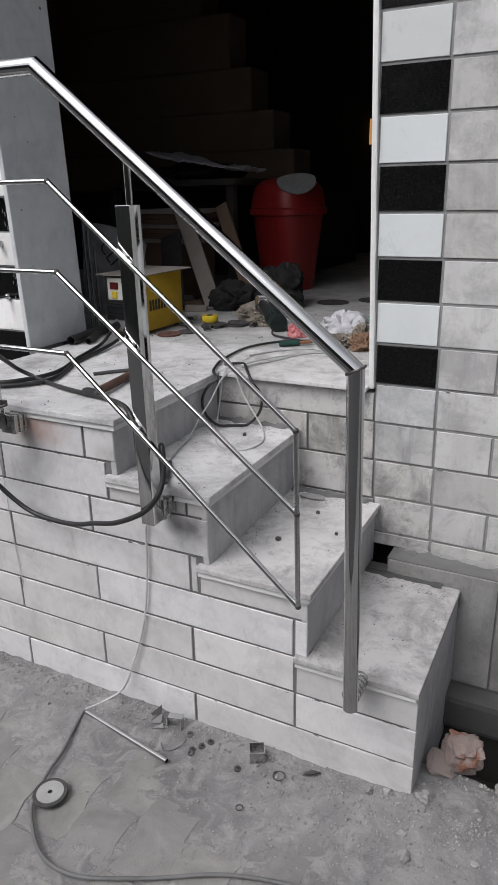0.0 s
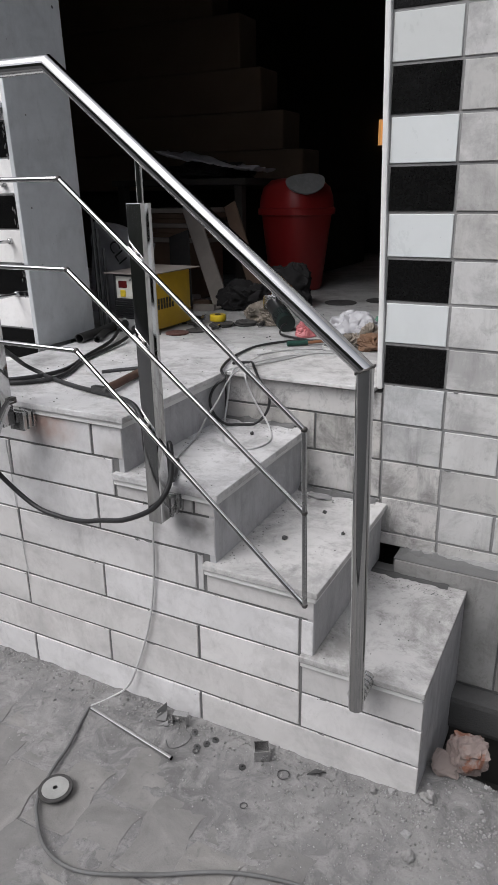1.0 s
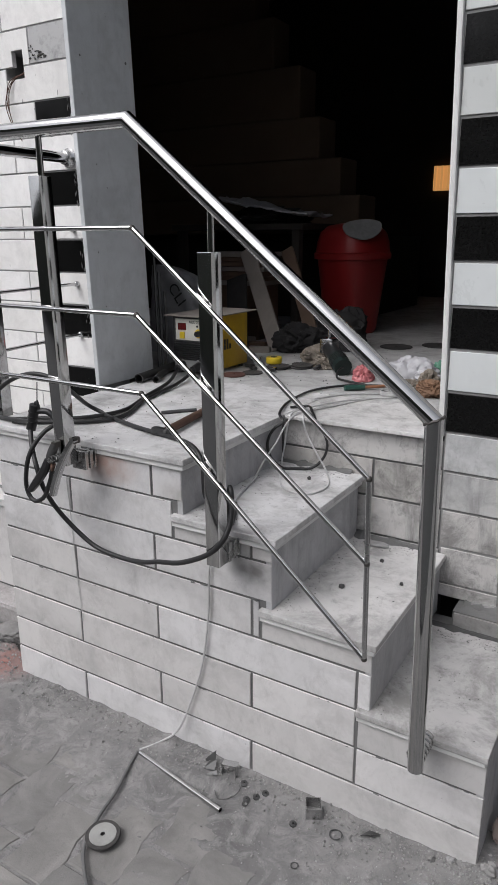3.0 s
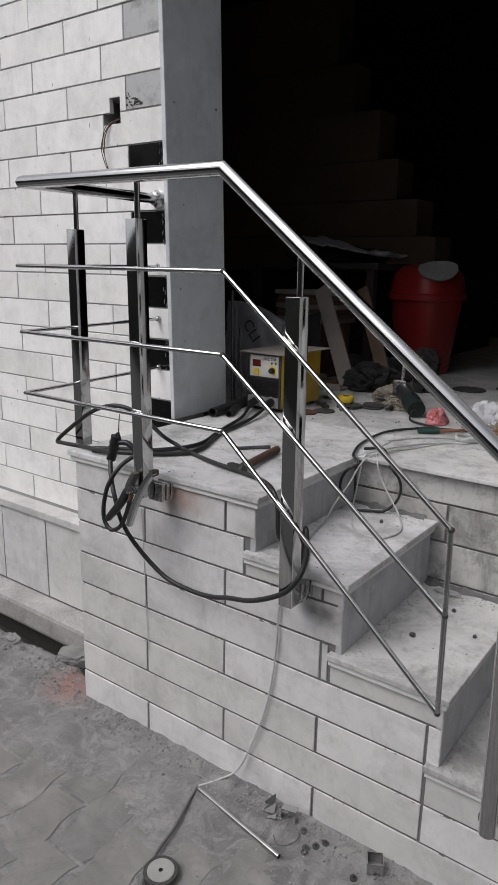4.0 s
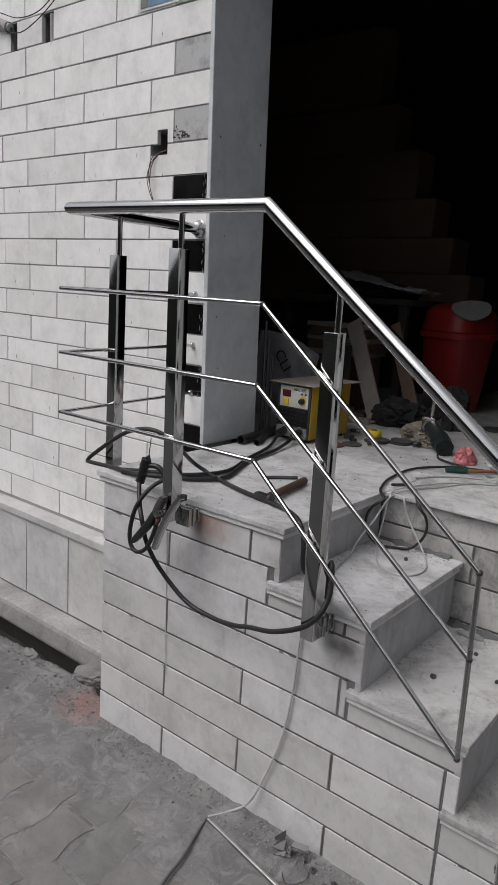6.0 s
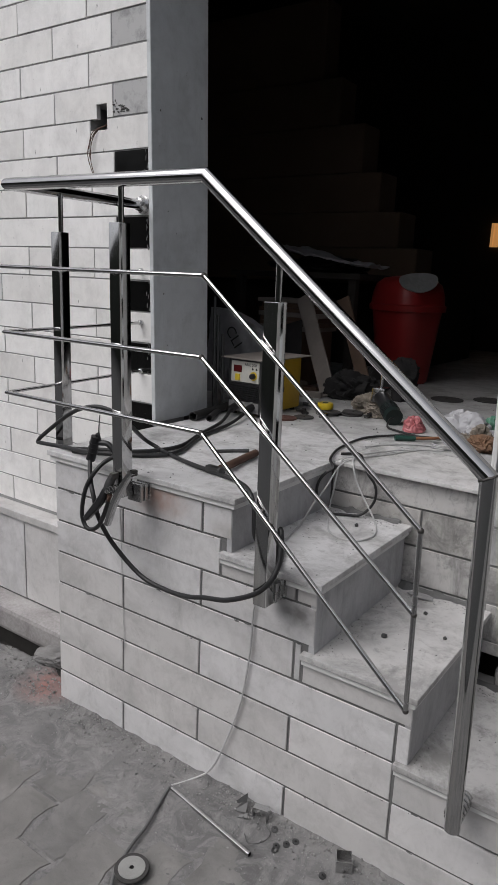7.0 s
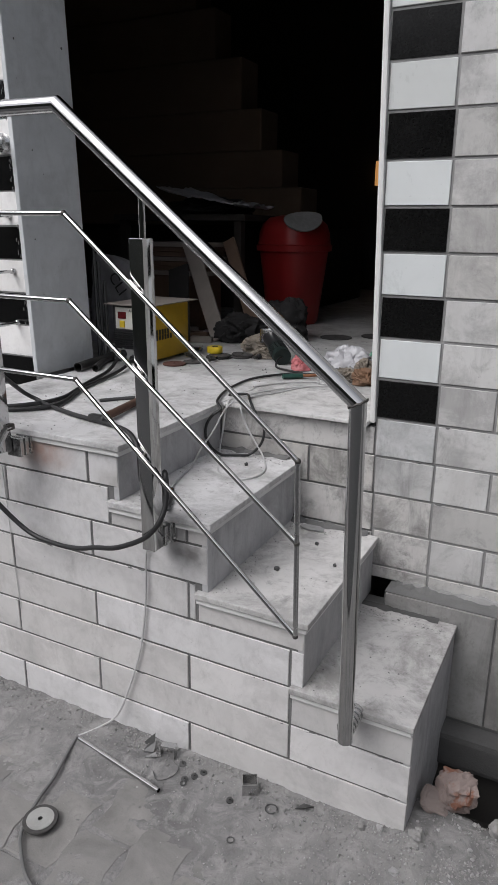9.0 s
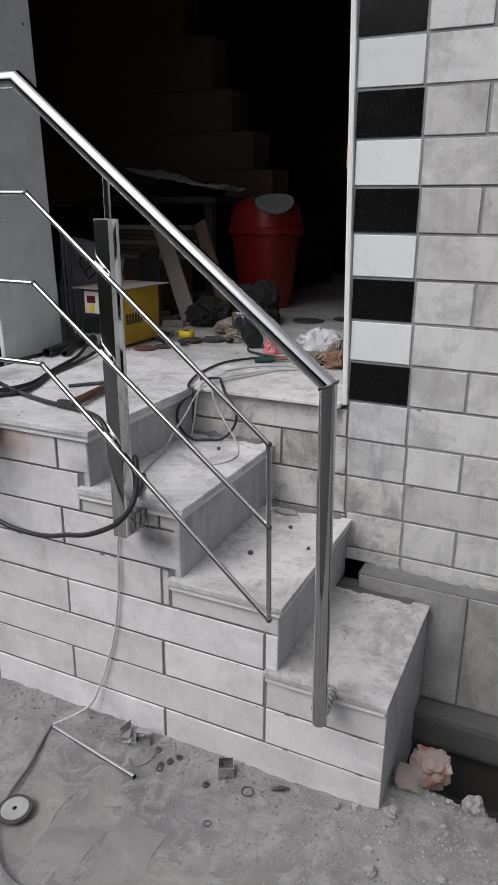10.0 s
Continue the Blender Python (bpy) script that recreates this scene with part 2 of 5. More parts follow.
bulb_warm = bpy.data.materials.new("warm_lit_curtain")
bulb_warm.use_nodes = True
bulb_warm.node_tree.nodes["Principled BSDF"].inputs["Base Color"].default_value = (0.6, 0.3, 0.08, 1)
bulb_warm.node_tree.nodes["Principled BSDF"].inputs["Emission Color"].default_value = (1.0, 0.50, 0.16, 1)
bulb_warm.node_tree.nodes["Principled BSDF"].inputs["Emission Strength"].default_value = 0.30


# ---- building helpers ----
def thing(name, at, label, category, group="", kind=""):
    """An Empty at the base of a thing, which its parts hang under."""
    ob = new(name)
    ob.location = at
    ob.empty_display_size = 0.05
    return tagged(ob, label, category, group, kind)


def base_of(ob):
    while ob.parent:
        ob = ob.parent
    return ob


def part(name, bm, material, parent=None, label="", smooth=False):
    """Links a bmesh, drawn in world places, as one mesh under its thing."""
    me = bpy.data.meshes.new(name)
    if parent is not None:
        bmesh.ops.translate(bm, vec=-Vector(base_of(parent).location), verts=bm.verts)
    bmesh.ops.recalc_face_normals(bm, faces=bm.faces)
    bm.to_mesh(me)
    bm.free()
    me.materials.append(material)
    if smooth:
        me.shade_smooth()
        me.set_sharp_from_angle(angle=radians(40))
    ob = new(name, me)
    ob.parent = parent
    if label:
        ob["label"] = label
    return ob


def box(x0, x1, y0, y1, z0, z1, bevel=0.0, bm=None, turn=None):
    bm = bm or bmesh.new()
    made = bmesh.ops.create_cube(bm, size=1.0)["verts"]
    mid = Vector(((x0 + x1) / 2, (y0 + y1) / 2, (z0 + z1) / 2))
    m = Matrix.Translation(mid) @ (turn.to_4x4() if turn else Matrix()) @ Matrix.Diagonal((x1 - x0, y1 - y0, z1 - z0, 1))
    bmesh.ops.transform(bm, matrix=m, verts=made)
    if bevel:
        edges = list({e for v in made for e in v.link_edges})
        bmesh.ops.bevel(bm, geom=edges, offset=bevel, segments=2, affect="EDGES", profile=0.6)
    return bm


def spline(points, step=0.012):
    """A smooth line through the given places (Catmull-Rom)."""
    p = [Vector(q) for q in points]
    p = [2 * p[0] - p[1]] + p + [2 * p[-1] - p[-2]]
    out = []
    for a, b, c, d in zip(p, p[1:], p[2:], p[3:]):
        k = max(2, int((c - b).length / step))
        for i in range(k):
            t = i / k
            out.append(0.5 * (2 * b + (c - a) * t + (2 * a - 5 * b + 4 * c - d) * t * t + (3 * b - a - 3 * c + d) * t ** 3))
    return out + [p[-2]]


def tube(points, r, sides=16, bm=None, caps=True, hollow=0.0, square=False, before=None, after=None):
    """A tube along straight runs, mitred at each bend."""
    bm = bm or bmesh.new()
    p = [Vector(q) for q in points]
    d0 = (p[1] - p[0]).normalized()
    side = d0.orthogonal().normalized()
    if abs(d0.z) < 0.95:
        side = d0.cross(Vector((0, 0, 1))).normalized()
    rings = []
    for i, q in enumerate(p):
        din = (q - p[i - 1]).normalized() if i else d0
        dout = (p[i + 1] - q).normalized() if i + 1 < len(p) else din
        if i == 0 and before is not None:
            t = (Vector(before).normalized() + dout).normalized()
        elif i == len(p) - 1 and after is not None:
            t = (din + Vector(after).normalized()).normalized()
        else:
            t = (din + dout).normalized() if (din + dout).length > 1e-4 else din
        side = (side - din * side.dot(din)).normalized()
        up = din.cross(side).normalized()
        ring = []
        for k in range(sides):
            a = 2 * math.pi * (k + (0.5 if square else 0)) / sides
            v = (side * math.cos(a) + up * math.sin(a)) * r
            v = v - din * (v.dot(t) / max(0.25, din.dot(t)))
            ring.append(bm.verts.new(q + v))
        rings.append(ring)
        side = (side - dout * side.dot(dout)).normalized()
    for a, b in zip(rings, rings[1:]):
        for k in range(sides):
            bm.faces.new((a[k], a[(k + 1) % sides], b[(k + 1) % sides], b[k]))
    for ring, q, s in ((rings[0], p[0], d0), (rings[-1], p[-1], -(p[-1] - p[-2]).normalized())):
        if hollow:
            lip = [bm.verts.new(q + (v.co - q) * hollow) for v in ring]
            deep = [bm.verts.new(v.co + s * r * 3) for v in lip]
            for k in range(sides):
                j = (k + 1) % sides
                bm.faces.new((ring[k], ring[j], lip[j], lip[k]))
                bm.faces.new((lip[k], lip[j], deep[j], deep[k]))
            bm.faces.new(deep)
        elif caps:
            bm.faces.new(ring)
    return bm


def lathe(profile, at, sides=32, bm=None, axis=None):
    """A turned body: (radius, height) pairs about an upright axis at a place."""
    bm = bm or bmesh.new()
    m = Matrix.Translation(at) @ (Vector((0, 0, 1)).rotation_difference(Vector(axis)).to_matrix().to_4x4() if axis else Matrix())
    rings = []
    for r, h in profile:
        if r < 1e-5:
            rings.append([bm.verts.new(m @ Vector((0, 0, h)))])
        else:
            rings.append([bm.verts.new(m @ Vector((r * math.cos(2 * math.pi * k / sides), r * math.sin(2 * math.pi * k / sides), h))) for k in range(sides)])
    for a, b in zip(rings, rings[1:]):
        for k in range(sides):
            j = (k + 1) % sides
            if len(a) == 1 and len(b) > 1:
                bm.faces.new((a[0], b[k], b[j]))
            elif len(b) == 1 and len(a) > 1:
                bm.faces.new((a[k], a[j], b[0]))
            elif len(a) > 1:
                bm.faces.new((a[k], a[j], b[j], b[k]))
    return bm


def lump(at, size, seed, rough=0.35, fine=6.0, cuts=3, flat=True, folds=0.0):
    """An uneven body: a stone, a rag or a crumpled bag."""
    bm = bmesh.new()
    bmesh.ops.create_icosphere(bm, subdivisions=cuts, radius=1.0)
    off = Vector((seed * 3.1, seed * 1.7, seed * 0.9))
    for v in bm.verts:
        n = v.co.normalized()
        k = 1 + rough * noise.noise(n * 1.3 + off) + rough * 0.45 * noise.noise(n * fine * 0.5 + off) + rough * 0.15 * noise.noise(n * fine + off)
        if folds:
            bend = n * 1.7 + off + Vector((0.6 * noise.noise(n * 2 + off), 0.6 * noise.noise(n * 2 - off), 0))
            k += folds * (0.5 - abs(noise.noise(bend)) * 2.2) + folds * 0.45 * (0.5 - abs(noise.noise(bend * 2.3)) * 2)
        c = n * k
        v.co = Vector((c.x * size[0], c.y * size[1], c.z * size[2])) + Vector(at)
        if flat:
            v.co.z = max(v.co.z, at[2] - size[2] * 0.55)
    return bm


def stained(name, at, reach, color, amount):
    """White marble with one stain at a place of its tile."""
    m = white_marble.copy()
    m.name = name
    nt = m.node_tree
    base = nt.nodes["Principled BSDF"].inputs["Base Color"]
    src = base.links[0].from_socket
    where, grain = nt.nodes.new("ShaderNodeTexCoord"), nt.nodes.new("ShaderNodeTexNoise")
    grain.inputs["Scale"].default_value, grain.inputs["Detail"].default_value = 22.0, 8.0
    nt.links.new(where.outputs["Object"], grain.inputs["Vector"])
    squash = nt.nodes.new("ShaderNodeMapping")
    squash.inputs["Location"].default_value = (-at[0], 0, -at[1] * 1.8)
    squash.inputs["Scale"].default_value = (1, 1, 1.8)
    nt.links.new(where.outputs["Object"], squash.inputs["Vector"])
    far = nt.nodes.new("ShaderNodeVectorMath")
    far.operation = "LENGTH"
    nt.links.new(squash.outputs["Vector"], far.inputs[0])
    fade, rough = nt.nodes.new("ShaderNodeMapRange"), nt.nodes.new("ShaderNodeMath")
    fade.interpolation_type = "SMOOTHSTEP"
    for key, v in (("From Min", reach * 0.1), ("From Max", reach), ("To Min", amount), ("To Max", 0.0)):
        fade.inputs[key].default_value = v
    nt.links.new(far.outputs["Value"], fade.inputs["Value"])
    rough.operation, rough.use_clamp = "MULTIPLY_ADD", True
    rough.inputs[2].default_value = 0.0
    lift = nt.nodes.new("ShaderNodeMapRange")
    for key, v in (("From Min", 0.35), ("From Max", 0.6), ("To Min", 0.35), ("To Max", 1.0)):
        lift.inputs[key].default_value = v
    nt.links.new(grain.outputs["Fac"], lift.inputs["Value"])
    nt.links.new(fade.outputs["Result"], rough.inputs[0])
    nt.links.new(lift.outputs["Result"], rough.inputs[1])
    mix = nt.nodes.new("ShaderNodeMixRGB")
    nt.links.new(rough.outputs[0], mix.inputs[0])
    nt.links.new(src, mix.inputs[1])
    mix.inputs[2].default_value = (*color, 1)
    nt.links.new(mix.outputs[0], base)
    return m


LEAN_X, LEAN_Z = 0.030, 1.0


def leaned(x, z):
    """The facade's joints and door edges stand a little out of plumb."""
    return x - LEAN_X * (z - LEAN_Z)


def lean(bm):
    for v in bm.verts:
        v.co.x = leaned(v.co.x, v.co.z)
    return bm


TILE_MESHES = {}


def tile(wall, x0, x1, z0, z1, y, material, name="tile", depth=0.02, edge=0.0012):
    """One flat wall tile with a worn edge; alike tiles share a mesh."""
    w, h = round(x1 - x0, 3), round(z1 - z0, 3)
    key = (w, h, depth, material.name)
    if key not in TILE_MESHES:
        bm = box(-w / 2, w / 2, 0, depth, -h / 2, h / 2)
        front = [e for e in bm.edges if all(v.co.y < 1e-6 for v in e.verts)]
        bmesh.ops.bevel(bm, geom=front, offset=edge, segments=1, affect="EDGES")
        bmesh.ops.recalc_face_normals(bm, faces=bm.faces)
        me = bpy.data.meshes.new(name)
        bm.to_mesh(me)
        bm.free()
        me.materials.append(material)
        TILE_MESHES[key] = me
    ob = new(name, TILE_MESHES[key])
    ob.parent = wall
    wob = random.uniform
    ob.location = Vector(((x0 + x1) / 2, y + wob(-0.0012, 0.0012), (z0 + z1) / 2)) - wall.location
    ob.rotation_euler = (wob(-0.003, 0.003), wob(-0.0022, 0.0022), wob(-0.002, 0.002))
    return ob
# ---- plan ----
FACE = 0.576          # front of the facade tiles; the stair's side face is y = 0
LAND = 0.873          # landing and inner floor
GROUND = -0.055
LEFT, RIGHT = -1.575, 0.033          # ends of the stair block
JAMB, TRIM = -1.648, -0.287          # edges of the doorway
STEPS = [(0.034, 0.293), (-0.247, 0.493), (-0.526, 0.705), (-0.810, LAND)]   # nose and top
RISERS = [0.030, -0.262, -0.547, -0.830]


# ---- ground: pavers half buried in one uneven sheet of dust, the open drain along the wall ----
def bed(x):
    """The level of the paving, which falls a little towards the west."""
    return GROUND - 0.012 * max(-1, min(0.5, (-0.3 - x) / 1.5))


def ground_height(x, y):
    near = 1 - max(0.0, min(1.0, (math.hypot(x + 0.8, y + 0.4) - 3.0) / 4.0))
    q = Vector((x, y, 0))
    swept = max(0.0, min(1.0, (-0.16 - y) / 0.22))
    if x > -0.45:
        swept *= max(0.35, 1 - (x + 0.45) / 0.5)
    cover = 0.0085 * noise.noise(q * 4.1 + Vector((2.3, 0.7, 0))) + 0.0045 * noise.noise(q * 11) + 0.003 * noise.noise(q * 27) + 0.0018 * noise.noise(q * 60)
    cover += 0.005 - 0.0100 * swept
    cover = max(cover, -0.0045 + 0.0012 * noise.noise(q * 35))
    z = bed(x) + near * cover
    heap = max(0.0, 1 - abs(y + 0.04) / 0.13) * (1 if x < 0.1 else 0)
    z += near * heap * (0.006 + 0.014 * abs(noise.noise(q * 14)))
    lip = (0.09 if x < -1 else 0.13) + 0.032 * noise.noise(Vector((x * 5, 3, 0))) + 0.026 * noise.noise(Vector((x * 17, 7, 0)))
    if x < -1.6:
        z += near * 0.010 * max(0.0, 1 - abs(y - lip + 0.04) / 0.10) * abs(noise.noise(q * 19)) * 2
    if y > lip:
        z -= min(1.0, (y - lip) / 0.03) * 0.33
    return z


def axis_steps(a, b, fine, far0, far1):
    inner = list(np.arange(a, b + 1e-6, fine))
    low, high, step = [], [], fine
    x = a
    while x > far0:
        step *= 1.6
        x = max(far0, x - step)
        low.append(x)
    x, step = b, fine
    while x < far1:
        step *= 1.6
        x = min(far1, x + step)
        high.append(x)
    return low[::-1] + inner + high


gx, gy = axis_steps(-3.4, 0.9, 0.011, -400, 400), axis_steps(-1.2, 0.62, 0.011, -400, 0.62)
verts = [(x, y, ground_height(x, y)) for y in gy for x in gx]
nx = len(gx)
faces = [(j * nx + i, j * nx + i + 1, (j + 1) * nx + i + 1, (j + 1) * nx + i) for j in range(len(gy) - 1) for i in range(nx - 1)]
me = bpy.data.meshes.new("ground")
me.from_pydata(verts, [], faces)
me.materials.append(ground_dust)
me.shade_smooth()
ground = tagged(new("ground", me), "dusty grey paved ground strewn with cement and grit", "ground", kind="structure")

tagged(part("drain_floor", box(-30, 30, 0.12, 0.62, -0.5, -0.345), mud_and_shade), "dark wet floor of the open drain", "drain", kind="structure")
# unseen dark strip, added so the steel reflects less bright ground
tagged(part("road", box(-60, 60, -8.95, -1.25, GROUND - 0.02, GROUND + 0.036, 0.012), asphalt), "unseen dark road added to darken the steel's reflections", "road", kind="structure")
# two unseen walls, added to darken reflections and cut low sky light
tagged(part("street_wall", box(-40, 40, -9.2, -9.0, -0.1, 4.2), street_wall), "unseen plain wall added opposite for dark reflections", "wall", kind="structure")
tagged(part("street_wall_side", box(9.4, 9.6, -9.0, FACE - 0.2, -0.1, 4.0), street_wall), "unseen plain wall added to close off sky light at the side", "wall", kind="structure")

# ---- facade walls ----
wall_left = thing("wall_left", (-3.0, FACE, 0), "facade wall clad in white marble tiles, partly unfinished", "wall", kind="structure")
hx0, hx1, hz0, hz1 = -1.992, -1.898, 1.995, 2.098
sz0, sz1 = 2.530, 2.654          # the course with two broken slots
for b4 in ((-9.0, hx0, 0.28, sz0), (-9.0, hx0, sz1, 3.6), (-9.0, -2.975, sz0, sz1), (-2.905, -2.722, sz0, sz1), (-2.628, hx0, sz0, sz1),
           (hx1, JAMB - 0.012, 0.28, 3.6), (hx0, hx1, 0.28, hz0), (hx0, hx1, hz1, 3.6)):
    part("wall_core", lean(box(b4[0], b4[1], FACE + 0.004, FACE + 0.18, b4[2], b4[3])), pale_mortar, wall_left)
# near-black backings paint the shade in the hole and the slots
part("hole_back", box(hx0 - 0.01, hx1 + 0.01, FACE + 0.07, FACE + 0.08, hz0 - 0.01, hz1 + 0.01), mud_and_shade, wall_left)
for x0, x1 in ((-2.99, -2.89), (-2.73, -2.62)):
    part("slot_back", lean(box(x0, x1, FACE + 0.06, FACE + 0.07, sz0 - 0.01, sz1 + 0.01)), mud_and_shade, wall_left)
wall_right = thing("wall_right", (0.5, FACE, 0), "facade wall with white and black marble tile bands", "wall", kind="structure")
part("wall_core", lean(box(TRIM, 7.0, FACE + 0.004, FACE + 0.18, 0.349, 3.6)), mid_mortar, wall_right)
wall_under_door = thing("wall_under_door", (-0.6, FACE, 0.5), "stained tiled wall below the door sill", "wall", kind="structure")
part("wall_core", box(JAMB - 0.03, TRIM + 0.03, FACE + 0.0046, FACE + 0.179, 0.383, LAND - 0.02), cement, wall_under_door)
# near-black blocks stand for shade in the cavity beside the steps
part("wall_foot", box(JAMB - 0.03, TRIM, FACE + 0.02, FACE + 0.18, -0.6, 0.3825), mud_and_shade, wall_under_door)
part("hollow_back", box(TRIM, TRIM + 0.14, FACE + 0.13, FACE + 0.18, -0.6, 0.3485), mud_and_shade, wall_under_door)
lintel = tagged(part("lintel", box(JAMB - 0.03, TRIM - 0.004, FACE + 0.004, FACE + 0.18, 3.0, 3.6), cement), "plain cement lintel over the doorway", "lintel", kind="structure")

# tall plinth and its footing on both sides of the stair
for name, x0, x1, top, foot, front in (("plinth_left", -9.0, LEFT - 0.002, 0.30, -0.13, 0.37), ("plinth_right", RIGHT - 0.230, 7.0, 0.345, -0.04, 0.42)):
    p = thing(name, ((x0 + x1) / 2, 0.5, 0), "pale stone plinth of tall slabs on a concrete footing", "plinth", kind="structure")
    part("plinth_core", box(x0, x1, 0.504, FACE + 0.17, foot - 0.5, top), cement, p)
    # only the east footing gets the cement darkened for grime and shade
    part("footing", box(x0, x1, front, 0.506, foot - 0.12, foot, 0.02), rough_concrete if name == "plinth_left" else grimed_shaded_cement, p)
    part("drain_side", box(x0, x1, front + 0.03, 0.505, foot - 0.6, foot - 0.121), mud_and_shade, p)
    if name == "plinth_left":
        part("ledge", box(x0, x1, 0.484, FACE + 0.02, top - 0.02, top + 0.016, 0.004), white_marble, p)
        cuts = [-3.87, -3.51, -3.15, -2.783, -2.432, -2.08, -1.74]
    else:
        cuts = [RIGHT - 0.228, 0.142, 0.50, 0.86, 1.22]
    for a, b in zip(cuts, cuts[1:]):
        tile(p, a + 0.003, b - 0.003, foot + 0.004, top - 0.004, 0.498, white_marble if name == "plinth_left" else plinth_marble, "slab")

# ---- door surround ----
left_jamb = thing("door_jamb_left", (JAMB, 0.75, LAND), "blue-grey polished marble slab lining the doorway", "door jamb", kind="structure")
part("jamb_slab", lean(box(JAMB - 0.020, JAMB, FACE - 0.012, 0.90, LAND, 3.0, 0.004)), jamb_marble, left_jamb)
for y, z, w in ((0.859, 2.075, 0.007), (0.614, 2.058, 0.005), (0.653, 1.70, 0.004), (0.622, 1.385, 0.0045), (0.70, 1.62, 0.003), (0.64, 1.18, 0.003)):
    x = leaned(JAMB, z)
    part("chip_mark", lathe([(0.0, 0.0006), (w * 0.7, 0.0005), (w, -0.001)], (x, y, z), 9, axis=(1, 0, 0)), cement, left_jamb, "small dark chipped mark")
right_jamb = thing("door_jamb_right", (TRIM, 0.75, LAND), "white marble slab edge lining the doorway", "door jamb", kind="structure")
part("jamb_slab", lean(box(TRIM - 0.017, TRIM, FACE - 0.012, 0.90, LAND - 0.006, 3.0, 0.005)), trim_marble, right_jamb)

# ---- floor and the dark room ----
room = (-4.6, 1.6, FACE + 0.16, 5.2)
tagged(part("floor", box(room[0], room[1], 0.905, room[3], LAND - 0.06, LAND - 0.001), floor_marble), "dusty marble floor inside the doorway", "floor", kind="structure")
tagged(part("ceiling", box(room[0], room[1], room[2], room[3], 3.6, 3.7), shade_dimmed_wall), "ceiling coloured near-black for the unlit room's shade", "ceiling", kind="structure")
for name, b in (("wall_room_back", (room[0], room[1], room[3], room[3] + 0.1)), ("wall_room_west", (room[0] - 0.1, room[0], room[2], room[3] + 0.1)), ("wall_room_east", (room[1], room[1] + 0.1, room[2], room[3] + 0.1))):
    tagged(part(name, box(*b, LAND - 0.06, 3.7), shade_dimmed_wall), "plastered room wall coloured near-black for the unlit room's shade", "wall", kind="structure")
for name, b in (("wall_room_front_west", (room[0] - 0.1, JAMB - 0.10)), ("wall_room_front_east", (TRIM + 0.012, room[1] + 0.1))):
    tagged(part(name, box(*b, FACE + 0.181, FACE + 0.20, LAND - 0.06, 3.7), shade_dimmed_wall), "plastered room wall coloured near-black for the unlit room's shade", "wall", kind="structure")

# ---- stair block ----
stair = thing("entrance_stair", (-0.8, 0.3, GROUND), "white marble entrance stair with landing and tiled side", "stair", kind="structure")
core = bmesh.new()
outline = [(LEFT + 0.004, -0.45), (RISERS[0] - 0.01, -0.45)]
for (nose, top), rx in zip(STEPS, RISERS):
    outline += [(rx - 0.01, outline[-1][1]), (rx - 0.01, top - 0.02)]
outline.append((LEFT + 0.004, LAND - 0.02))
loop = [core.verts.new((x, 0.004, z)) for x, z in outline]
face = core.faces.new(loop)
ext = bmesh.ops.extrude_face_region(core, geom=[face])
bmesh.ops.translate(core, vec=(0, FACE + 0.006, 0), verts=[v for v in ext["geom"] if isinstance(v, bmesh.types.BMVert)])
bmesh.ops.triangulate(core, faces=[f for f in core.faces if len(f.verts) > 4])
part("stair_core", core, cement, stair)
part("side_panel", box(LEFT, LEFT + 0.003, 0.006, FACE - 0.08, -0.4, LAND - 0.034), white_marble, stair)

base = -0.45
for i, ((nose, top), rx) in enumerate(zip(STEPS, RISERS)):
    under = STEPS[i - 1][1] + 0.0005 if i else -0.2
    back = FACE - 0.004 if i else 0.497
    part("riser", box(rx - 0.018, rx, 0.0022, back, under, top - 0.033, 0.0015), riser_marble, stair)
    if i < 3:
        x0 = RISERS[i + 1] - 0.033
        part("tread", box(x0, nose, -0.018, back - 0.001, top - 0.018, top, 0.003), tread_marble if i else grimy_tread, stair)
        part("tread_underlay", box(x0 + 0.002, nose - 0.007, -0.011, back - 0.001, top - 0.034, top - 0.0175, 0.002), trim_marble, stair)
part("landing_slab", box(LEFT - 0.022, STEPS[3][0], -0.018, 0.903, LAND - 0.018, LAND, 0.003), tread_marble, stair)
part("landing_underlay", box(LEFT - 0.014, STEPS[3][0] - 0.007, -0.011, FACE - 0.006, LAND - 0.034, LAND - 0.0175, 0.002), trim_marble, stair)
sill = tagged(part("door_sill", box(STEPS[3][0] + 0.001, TRIM - 0.0145, 0.548, 0.903, LAND - 0.014, LAND - 0.001, 0.003), tread_marble), "dusty white marble door sill slab", "door sill", kind="structure")

# side tiles of the stair: eight courses, long tiles in stretcher bond
GAP = 0.0042
lines = [LAND - 0.034] + [0.742 - 0.115 * k for k in range(8)]


def run(z0, z1, cuts, wall=stair, y=0.0, material=None, joint=True):
    gap = 0.003 if wall is wall_left else GAP
    if wall is wall_under_door:
        cuts = cuts[:-1] + [leaned(TRIM, (z0 + z1) / 2)]
    if wall in (wall_left, wall_right):
        cuts = [leaned(c, (z0 + z1) / 2) for c in cuts]
        # the west wall takes the lit tone, the east wall the shaded one
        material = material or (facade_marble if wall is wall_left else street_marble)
    side = gap if joint else 0.0003
    for a, b in zip(cuts, cuts[1:]):
        tile(wall, a + side, b - side, z0 + gap, z1 - gap, y, material or white_marble)


L = LEFT - GAP
run(lines[1], lines[0], [L, -0.935], material=stained("heat_tinted_marble", (0.150, 0.022), 0.15, (0.44, 0.27, 0.21), 0.75))
